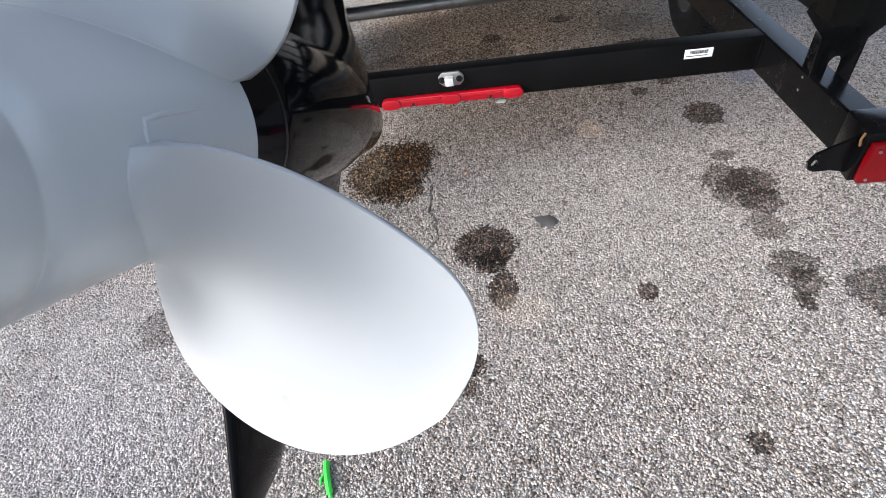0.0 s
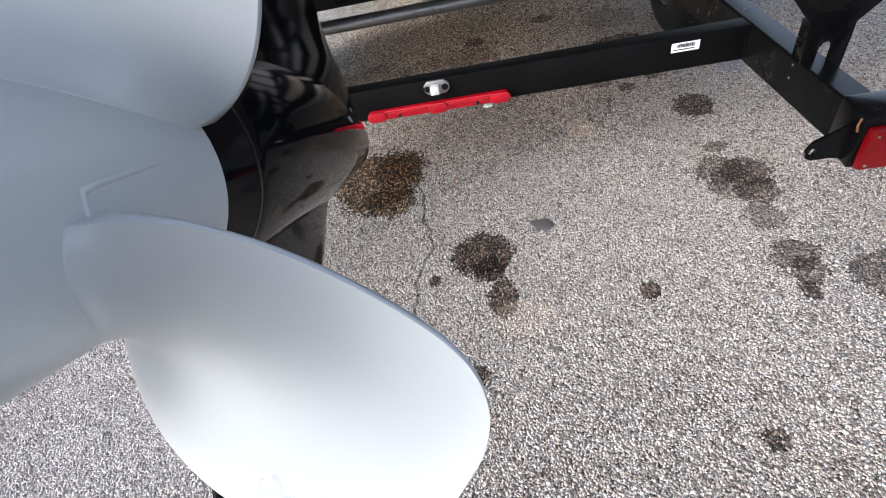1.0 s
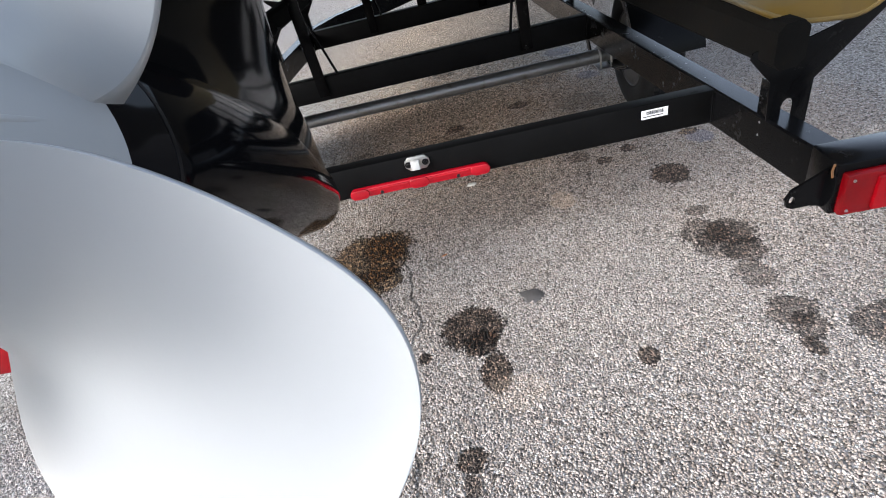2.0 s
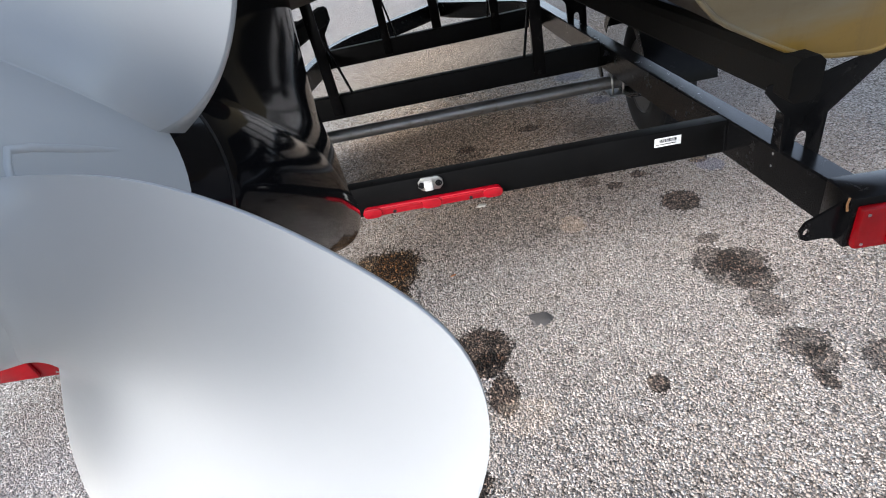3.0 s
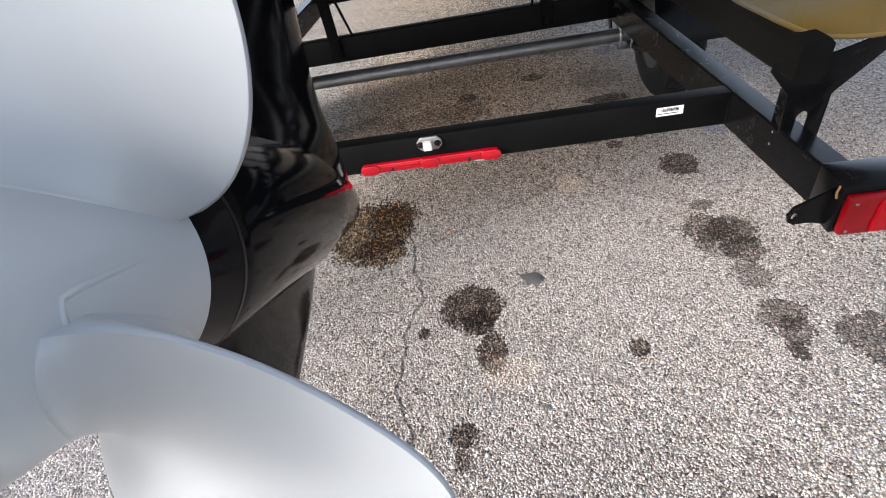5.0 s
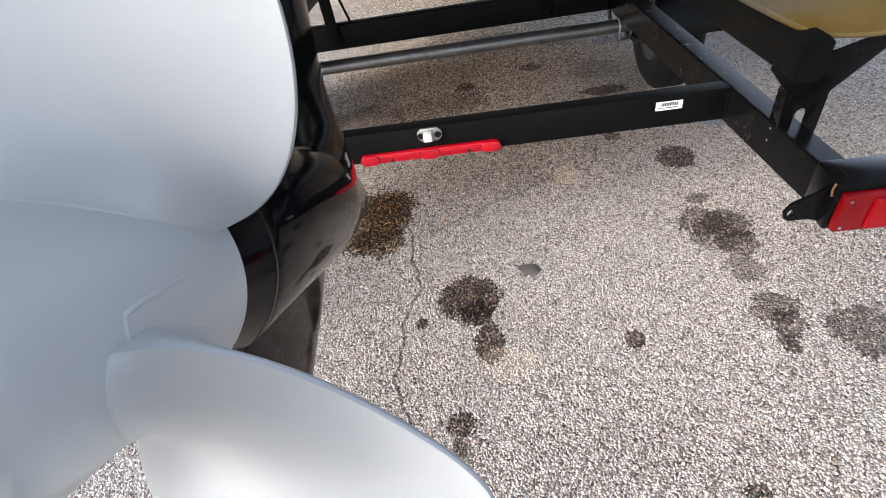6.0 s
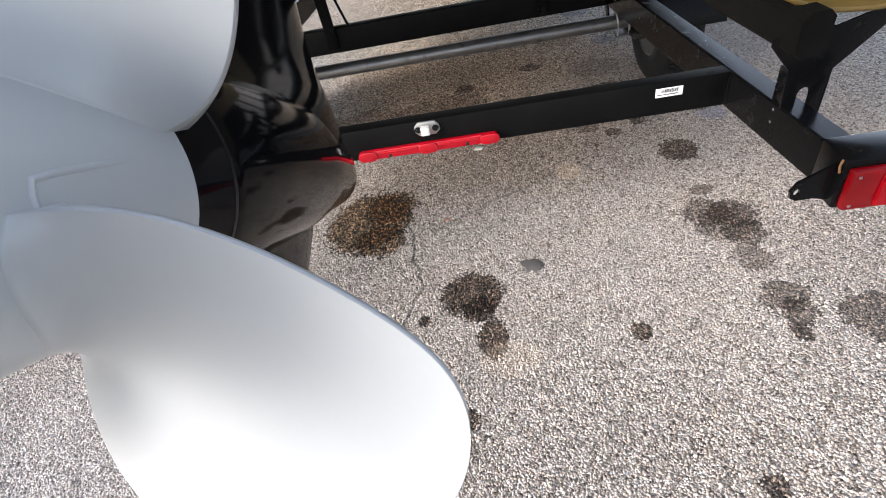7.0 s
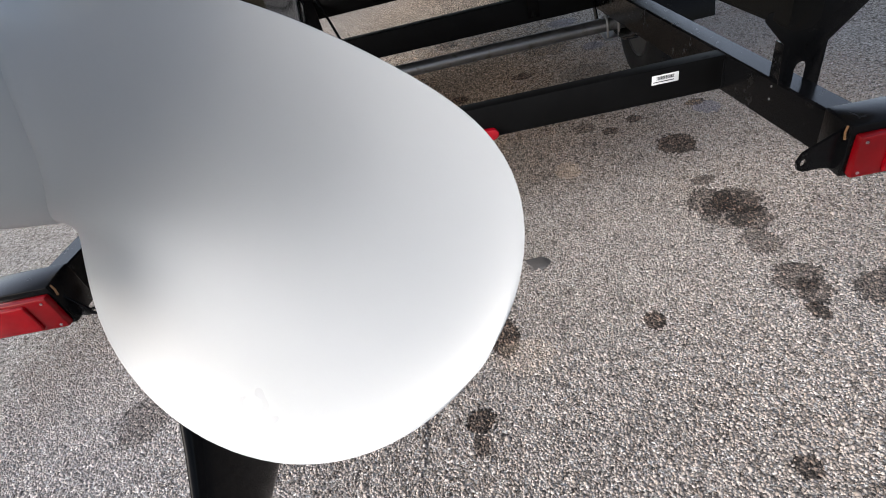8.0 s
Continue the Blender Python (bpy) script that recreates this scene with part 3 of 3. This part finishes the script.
for y, low in ((1.30, LOW + 0.006), (2.175, LOW), (3.05, LOW)):
    x0, x1 = rail_x(y, -1) - 0.004, rail_x(y, 1) + 0.004
    beam = part("crossbeam", box(x0, x1, y, y + 0.042, low, TOP - 0.0015, 0.003), BEAM, trailer, "black steel crossbeam")
    for x, side in ((x0 + 0.006, 1), (x1 - 0.006, -1)):
        part("weld", tube([(x, y - 0.001, low + 0.01), (x, y - 0.001, TOP - 0.012)], 0.0035, 8), FRAME, beam)

# red marker light bar with three lamps
bar = part("light_bar", plate(round_bar(-0.192, 0.190, 0.411, 0.0135), "y", 0.016, 1.2835, bevel=0.004), RED, trailer, "red plastic marker light bar with three lenses")
for x in (-0.165, 0.0, 0.165):
    part("lens", plate(round_bar(x - 0.027, x + 0.027, 0.4105, 0.0148), "y", 0.007, 1.2785, bevel=0.003), RED, bar, "rounded red lens")
for x in (-0.082, 0.082):
    part("rib", plate(round_bar(x - 0.055, x + 0.055, 0.416, 0.004), "y", 0.004, 1.281, bevel=0.0012), RED, bar)
for x in (-0.105, 0.105):
    bm = bmesh.new()
    bmesh.ops.create_cone(bm, cap_ends=True, segments=14, radius1=0.005, radius2=0.0045, depth=0.003, matrix=Matrix.Translation((x, 1.2825, 0.405)) @ Matrix.Rotation(radians(90), 4, "X"))
    part("screw", bm, SEAL, bar, "dark screw")

# small chrome lamp plate with a white square
octagon = [(-0.017, 0.0195), (0.027, 0.0195), (0.038, 0.008), (0.038, -0.008), (0.027, -0.0195), (-0.017, -0.0195), (-0.028, -0.008), (-0.028, 0.008)]
lamp = part("plate_lamp", plate([(x + 0.001, 0.462 + z) for x, z in octagon], "y", 0.006, 1.2935, bevel=0.002), ZINC, trailer, "eight-sided bright metal plate with a white square boss")
part("boss", box(-0.010, 0.013, 1.278, 1.294, 0.449, 0.472, 0.002), WHITE, lamp, "white square boss")
for x in (-0.018, 0.028):
    part("nut", bolt((x, 1.2935, 0.461), (0, -1, 0), 0.006, 0.007), SEAL, lamp, "black nut")

# maker's label with a bar code
label = part("label_plate", box(0.588, 0.654, 1.2985, 1.2995, 0.443, 0.467, 0.0004), LABEL_WHITE, trailer, "white printed label")
x = 0.600
spot = random.Random(4)
while x < 0.642:
    w = spot.choice((0.0008, 0.0013, 0.002))
    part("bar", box(x, x + w, 1.2979, 1.2985, 0.4545, 0.4635, 0), PRINT, label, smooth=0)
    x += w + spot.choice((0.0008, 0.0012))
part("text_line", box(0.592, 0.642, 1.2979, 1.2985, 0.4485, 0.4505, 0), PRINT, label, smooth=0)

# axle, springs, wheels
AXLE_Y, AXLE_Z = 2.31, 0.268
axle = part("axle", tube([(-0.88, AXLE_Y, AXLE_Z), (0.88, AXLE_Y, AXLE_Z)], 0.0285, 28), STEEL, trailer, "round dull steel axle tube")
for side in (1, -1):
    for x in (0.750, 0.795):
        loop = [(side * x, AXLE_Y + 0.036 * math.cos(t), AXLE_Z + 0.036 * math.sin(t)) for t in (math.pi * k / 14 for k in range(15))]
        loop = [(side * x, AXLE_Y + 0.036, AXLE_Z - 0.055)] + loop + [(side * x, AXLE_Y - 0.036, AXLE_Z - 0.055)]
        part("u_bolt", tube(loop, 0.005, 8), ZINC, axle, "yellowed zinc u-bolt")
    part("tie_plate", box(*sorted((side * 0.738, side * 0.84)), AXLE_Y - 0.05, AXLE_Y + 0.05, AXLE_Z - 0.05, AXLE_Z - 0.043, 0.002), STEEL, axle, "steel tie plate")
    bm = None
    for leaf, reach in enumerate((0.34, 0.24, 0.15)):
        arc = [(side * 0.815, AXLE_Y + reach * f, AXLE_Z - 0.031 - 0.007 * leaf + 0.11 * (reach * f / 0.34) ** 2) for f in (k / 8 - 1 for k in range(17))]
        bm = sweep(arc, 0.045, 0.006, 0.001, bm=bm)
    part("leaf_spring", bm, FRAME, trailer, "black leaf spring")


for side in (1, -1):
    hanger = [(AXLE_Y + 0.10, LOW + 0.004), (AXLE_Y + 0.17, LOW + 0.004), (AXLE_Y + 0.06, AXLE_Z - 0.005), (AXLE_Y + 0.025, AXLE_Z + 0.015)]
    part("spring_hanger", plate(hanger, "x", 0.006, side * 0.724), FRAME, trailer, "black steel strut down to the axle")


def tyre(x, side):
    wheel_profile = [(-0.060, 0.150), (-0.072, 0.165), (-0.078, 0.200), (-0.074, 0.235), (-0.060, 0.258), (-0.045, 0.266), (0.045, 0.266), (0.060, 0.258), (0.074, 0.235), (0.078, 0.200), (0.072, 0.165), (0.060, 0.150)]
    rows = [[Vector((x + a, AXLE_Y + r * math.sin(t), AXLE_Z + r * math.cos(t))) for t in (2 * math.pi * k / 72 for k in range(72))] for a, r in wheel_profile]
    bm = rings(rows, cap=False)
    # tread blocks
    for k in range(72):
        for a, lean in ((-0.036, 0.5), (-0.012, -0.5), (0.012, 0.5), (0.036, -0.5)):
            t = 2 * math.pi * (k + 0.25 * lean) / 72
            made = bmesh.new()
            bmesh.ops.create_cube(made, size=1)
            made.transform(Matrix.Translation((x, AXLE_Y, AXLE_Z)) @ Matrix.Rotation(t, 4, "X") @ Matrix.Translation((a, 0, 0.268)) @ Matrix.Diagonal((0.019, 0.0165, 0.007, 1)))
            join(bm, made)
    return bm


def turned_x(x, profile, sides=48):
    rows = [[Vector((x + a, AXLE_Y + r * math.sin(t), AXLE_Z + r * math.cos(t))) for t in (2 * math.pi * k / sides for k in range(sides))] for a, r in profile]
    return rings(rows)


for side in (1, -1):
    x = side * 0.945
    wheel = part("wheel", tyre(x, side), RUBBER, trailer, "black rubber trailer tyre with worn tread")
    s = -side
    part("rim", turned_x(x, [(s * 0.064, 0.155), (s * 0.070, 0.150), (s * 0.055, 0.142), (s * 0.040, 0.120), (s * 0.036, 0.085), (s * 0.045, 0.060), (s * 0.046, 0.030), (-s * 0.03, 0.028), (-s * 0.06, 0.150), (-s * 0.064, 0.155)]), RIM_GREY, wheel, "dull grey steel rim")
    part("wheel_hub", turned_x(x, [(s * 0.095, 0.028), (s * 0.095, 0.045), (s * 0.060, 0.060), (s * 0.040, 0.062)], 32), STEEL, wheel, "dark wheel hub")
    for k in range(5):
        t = 2 * math.pi * k / 5 + 0.3
        part("wheel_nut", bolt((x + s * 0.044, AXLE_Y + 0.057 * math.sin(t), AXLE_Z + 0.057 * math.cos(t)), (s, 0, 0), 0.009, 0.014), ZINC, wheel)
    arc = [radians(d) for d in range(-80, 63, 4)]
    sections = []
    inner, outer = side * 0.80, side * 1.055
    for t in arc:
        c, d = math.sin(t), math.cos(t)
        sections.append([Vector((w, AXLE_Y + r * c, AXLE_Z + r * d)) for w, r in ((inner, 0.325), (outer, 0.325), (outer, 0.295), (outer - side * 0.004, 0.295), (outer - side * 0.004, 0.320), (inner + side * 0.004, 0.320), (inner + side * 0.004, 0.285), (inner, 0.285))])
    part("fender", rings(sections), FRAME, trailer, "black curved steel fender")


def bunk_bracket(y, side):
    """A slotted upright with flared arms that bears the bunk."""
    x = rail_x(y, side)
    def run(pts):
        return [(x + side * (a - 0.785), z) for a, z in pts]
    outline = [(0.788, LOW + 0.03), (0.812, LOW + 0.03), (0.812, 0.505)]
    outline += [(0.824 - 0.012 * math.cos(t), 0.505 + 0.018 * math.sin(t)) for t in (math.pi * k / 8 for k in range(1, 8))]
    outline += [(0.836, 0.505), (0.836, LOW + 0.03), (0.870, LOW + 0.03), (0.864, 0.552), (0.985, 0.678), (0.985, 0.686), (0.900, 0.660), (0.850, 0.645), (0.752, 0.640), (0.738, 0.636), (0.735, 0.622), (0.780, 0.566)]
    bm = plate(run(outline), "y", 0.006, y)
    for lo, hi in ((0.788, 0.794), (0.862, 0.868)):
        w0, w1 = sorted((x + side * (lo - 0.785), x + side * (hi - 0.785)))
        box(w0, w1, y, y + 0.045, TOP - 0.02, 0.56, 0.001, bm=bm)
    made = part("bunk_bracket", bm, FRAME, trailer, "black slotted steel bunk bracket")
    for z in (0.470, 0.440):
        part("bracket_bolt", bolt((x - side * 0.0, y + 0.02, z), (-side, 0, 0), 0.003, 0.003), ZINC, made)
    return made


for side in (1, -1):
    for y in (1.10, 2.56) if side > 0 else (1.22, 2.56, 3.08):
        bunk_bracket(y, side)
    line = [(rail_x(y, side) + side * -0.006, y, 0.654) for y in (1.055, 2.0, 3.15)]
    part("bunk", sweep(line, 0.062, 0.088, 0.014), CARPET, trailer, "black carpeted bunk board, frayed at the edge")

# inner posts on the crossbeams, each with a strap brace
for x, y, top, lean in ((-0.400, 2.17, 0.93, 0.075), (0.437, 2.17, 0.95, -0.055), (-0.254, 3.045, 0.93, 0.055), (0.346, 3.045, 0.95, -0.04)):
    post = part("post", box(x - 0.022, x + 0.022, y - 0.007, y - 0.001, LOW + 0.02, top, 0.0015), FRAME, trailer, "black steel upright post")
    box_side = box(x - 0.022, x - 0.016, y - 0.001, y + 0.035, TOP, top, 0.001)
    part("post_web", box_side, FRAME, post)
    part("brace", tube([(x + lean, y + 0.012, TOP), (x + lean * 0.3, y + 0.012, 0.70), (x, y + 0.012, 0.80)], 0.0055, 8), FRAME, post, "thin black brace rod")
    part("post_bolt", bolt((x, y - 0.007, LOW + 0.045), (0, -1, 0), 0.006, 0.005), FRAME, post)
part("keel_post", box(0.005, 0.055, 3.052, 3.09, TOP, 0.95, 0.003), FRAME, trailer, "dark blue-black centre post")

# tail lights in steel boxes at the ends of the rails, with a tie-down tab
for side in (1, -1):
    x = rail_x(0.90, side)
    a, b = sorted((x - side * 0.012, x + side * 0.225))
    shell = part("light_box", box(a, b, 0.872, 0.955, LOW - 0.004, TOP + 0.008, 0.004), FRAME, trailer, "black steel light box")
    lens = part("tail_light", box(a + 0.006, b - 0.004, 0.853, 0.873, LOW + 0.002, TOP - 0.006, 0.006), RED_DEEP, shell, "deep red tail light lens")
    c, d = sorted((x + side * 0.045, x + side * 0.205))
    part("lens_dome", box(c, d, 0.845, 0.856, LOW + 0.010, TOP - 0.014, 0.005), RED_FIELD, lens, "raised bright red lens field")
    for sx in (0.006, 0.212):
        for z in (LOW + 0.014, TOP - 0.018):
            part("screw", bolt((x + side * sx, 0.853, z), (0, -1, 0), 0.0019, 0.0015), ZINC, lens)
    if side > 0:
        # a wide plate with a slot near its tip
        tab = [(x + 0.002, TOP + 0.004), (x + 0.002, LOW + 0.003), (x - 0.040, LOW + 0.014), (x - 0.071, LOW + 0.013), (x - 0.083, LOW + 0.020), (x - 0.087, LOW + 0.036), (x - 0.078, LOW + 0.055)]
        slot = [(x - 0.074 + 0.0055 * math.cos(t), LOW + 0.033 + 0.009 * math.sin(t)) for t in (2 * math.pi * k / 12 for k in range(12))]
        part("tie_tab", holed_plate(tab, slot, 0.006, 0.888), FRAME, shell, "black tie-down tab with a slot")
    else:
        tab = [(x - 0.004, TOP - 0.006), (x - 0.004, LOW + 0.004), (x + 0.030, LOW - 0.004), (x + 0.043, LOW - 0.002), (x + 0.043, LOW + 0.012)]
        made = part("tie_tab", plate(tab, "y", 0.006, 0.888), FRAME, shell, "black tie-down tab")
        hole = [(x + 0.052 + 0.011 * math.cos(t), 0.891, LOW + 0.004 + 0.0075 * math.sin(t)) for t in (2 * math.pi * k / 16 for k in range(17))]
        part("eye", tube(hole, 0.0034, 8), FRAME, made, "open black eye of the tab")
    part("lamp_wire", tube([(x - side * 0.013, 0.884, TOP + 0.004), (x - side * 0.0165, 0.882, TOP - 0.008), (x - side * 0.014, 0.881, TOP - 0.022)], 0.0022, 6), WIRE, shell, "tan lamp wire")

# ---- boat ----
boat = thing("boat", (0, 1.1, 0), "stained cream boat hull resting on the trailer bunks", "boat")
HALF = [(0.06, 0.965), (0.20, 0.985), (0.38, 0.975), (0.49, 0.93), (0.557, 0.865), (0.62, 0.785), (0.69, 0.739), (0.737, 0.711), (0.78, 0.688), (0.825, 0.673), (0.889, 0.664), (0.940, 0.665), (0.985, 0.700), (1.005, 0.76), (1.015, 0.95), (1.02, 1.25)]


def smooth_line(points, steps=3):
    """Eases a line of points with a spline through them."""
    out = []
    for k in range(len(points) - 1):
        a, b, c, d = (Vector(points[max(0, min(len(points) - 1, k + m))]) for m in (-1, 0, 1, 2))
        for f in (m / steps for m in range(steps)):
            p = b + 0.5 * f * (c - a + f * (2 * a - 5 * b + 4 * c - d + f * (3 * (b - c) + d - a)))
            out.append((p.x, p.y))
    return out + [points[-1]]


HALF = smooth_line(HALF)


def hull():
    ring = [(-x, z) for x, z in HALF[::-1]] + [(0.0, 0.972)] + HALF
    sections = []
    for y, grow, lift in ((1.118, 0.996, 0.004), (1.135, 1.0, 0.0), (2.4, 1.0, 0.0), (3.4, 0.98, 0.06), (4.2, 0.92, 0.24), (4.9, 0.80, 0.42), (5.5, 0.60, 0.58), (6.0, 0.34, 0.75)):
        sections.append([Vector((x * grow, y, min(1.30 + lift * 0.3, z + lift))) for x, z in ring])
    return rings(sections)


# darker than the transom, with the shade below painted into the colour
part("hull", hull(), SHADED_BOTTOM, boat, "hull bottom with its shade put into a dark colour", smooth=50)
outline = [(-x, z) for x, z in HALF[::-1]] + HALF
part("transom", plate(outline, "y", 0.020, 1.100, bevel=0.004), GELCOAT, boat, "cream gelcoat transom stained yellow and brown")
for side in (1, -1):
    edge = [(side * x, 1.103, z + 0.006) for x, z in HALF[6:36]]
    part("transom_lip", tube(edge, 0.006, 10), GELCOAT, boat, "rounded lip along the lower edge of the transom")
part("rub_strip", tube([(-1.022, 1.12, 1.24), (-1.024, 2.2, 1.24), (-1.006, 3.0, 1.25)], 0.02, 10), SEAL, boat, "dark rub strip")
part("motor_bracket", box(-0.16, 0.11, 0.78, 1.11, 1.28, 1.52, 0.02), BLACK_GLOSS, boat, "black motor mounting bracket")

# ---- litter ----
def blob(size, seed, rough=0.35):
    bm = bmesh.new()
    bmesh.ops.create_icosphere(bm, subdivisions=2, radius=1)
    for v in bm.verts:
        v.co *= 1 + rough * noise.noise(v.co * 1.7 + Vector((seed, 0, 0)))
        v.co = Vector(v.co[k] * size[k] for k in range(3))
    return bm


lure = thing("fishing_lure", (-0.292, 0.438, 0), "small green soft plastic fishing lure lying on asphalt", "lure")
body = tube([(-0.303, 0.473, 0.007), (-0.299, 0.455, 0.009), (-0.293, 0.437, 0.008), (-0.287, 0.42, 0.008), (-0.281, 0.404, 0.005)], 0.0075, 10)
part("body", body, GREEN, lure)
part("claw", tube([(-0.302, 0.448, 0.006), (-0.309, 0.437, 0.006), (-0.307, 0.424, 0.005)], 0.003, 8), GREEN, lure)
part("tail", tube([(-0.281, 0.404, 0.005), (-0.277, 0.395, 0.004), (-0.279, 0.386, 0.003)], 0.0042, 8), GREEN, lure)
bm = blob((0.020, 0.012, 0.007), 5)
bm.transform(Matrix.Translation((0.117, 1.917, 0.004)))
single("stone_chip", bm, CHIP, (0.117, 1.917, 0), "pale angular stone chip lying on asphalt", "stone", smooth=20)
bm = blob((0.011, 0.004, 0.0015), 8)
bm.transform(Matrix.Translation((-0.014, 1.485, 0.002)) @ Matrix.Rotation(0.5, 4, "Z"))
single("dry_leaf", bm, LEAF, (-0.014, 1.485, 0), "tiny dry orange leaf scrap on asphalt", "leaf", smooth=60)


bm = blob((0.038, 0.027, 0.0035), 3, 0.75)
bm.transform(Matrix.Translation((0.240, 1.206, 0.003)) @ Matrix.Rotation(-0.1, 4, "Z"))
single("tar_patch", bm, TAR, (0.240, 1.206, 0), "small flat grey lump of tar on asphalt", "tar", smooth=60)


# ---- stone chips that stand out of the worn asphalt near the motor: past counting, so one object ----
def stone_chips(x0, x1, y0, y1, step):
    rng = np.random.default_rng(7)
    gx, gy = np.meshgrid(np.arange(x0, x1, step), np.arange(y0, y1, step * 0.9))
    gx[1::2] += step / 2
    centre = np.stack([gx.ravel(), gy.ravel()], 1)
    centre += rng.uniform(-0.42, 0.42, centre.shape) * step
    # they thin out towards the edges of the stretch, which widens ahead and narrows past the motor
    cx, cy = centre.T
    left = np.where(cy < 1.5, x0, -0.6)
    edge = np.minimum.reduce([(cx - left) / 0.2, (0.75 + 0.6 * cy - cx) / 0.3, (x1 - cx) / 0.3, (y1 - cy) / 0.4])
    gap = np.abs(cx + 0.125 - sum(size * np.sin(rate * cy + phase) for size, rate, phase in CRACK_WAVES))
    edge = np.where((gap < 0.0045) & (cy > 0.6) & (cy < 1.5), 0, edge)
    centre = centre[rng.random(len(centre)) < np.clip(edge, 0, 1) * 0.93]
    count = len(centre)
    size = step * 0.5 * np.exp(rng.normal(0, 0.22, count))
    tall = size * rng.uniform(0.25, 1.15, count)
    turn = rng.uniform(0, 2 * np.pi, count)
    long = rng.uniform(0.75, 1.35, count)
    spin = np.arange(5) * 2 * np.pi / 5
    verts = np.zeros((count, 11, 3))
    for ring, (wide, high) in enumerate(((1.05, -0.35), (0.78, 0.70))):
        for k in range(5):
            r = size * wide * rng.uniform(0.72, 1.22, count)
            a = spin[k] + ring * 0.6 + rng.uniform(-0.25, 0.25, count)
            u, v = r * np.cos(a) * long, r * np.sin(a) / long
            i = ring * 5 + k
            verts[:, i, 0] = centre[:, 0] + u * np.cos(turn) - v * np.sin(turn)
            verts[:, i, 1] = centre[:, 1] + u * np.sin(turn) + v * np.cos(turn)
            verts[:, i, 2] = tall * (high + (rng.uniform(-0.25, 0.25, count) if ring else 0))
    verts[:, 10, :2] = centre + rng.uniform(-0.25, 0.25, centre.shape) * size[:, None]
    verts[:, 10, 2] = tall
    faces = []
    for k in range(5):
        m = (k + 1) % 5
        faces += [(k, m, 5 + m), (k, 5 + m, 5 + k), (5 + k, 5 + m, 10)]
    index = (np.array(faces)[None] + 11 * np.arange(count)[:, None, None]).reshape(-1)
    mesh = bpy.data.meshes.new("stone_chips")
    mesh.vertices.add(count * 11)
    mesh.vertices.foreach_set("co", verts.ravel())
    mesh.loops.add(len(index))
    mesh.loops.foreach_set("vertex_index", index.astype(np.int32))
    mesh.polygons.add(len(index) // 3)
    mesh.polygons.foreach_set("loop_start", np.arange(0, len(index), 3, dtype=np.int32))
    mesh.update(calc_edges=True)
    mesh.materials.append(CHIPS)
    return tagged(new("stone_chips", mesh), "pale stone chips bedded in the worn asphalt", "gravel", kind="stuff")


stone_chips(-1.5, 1.75, 0.3, 3.1, 0.0068)
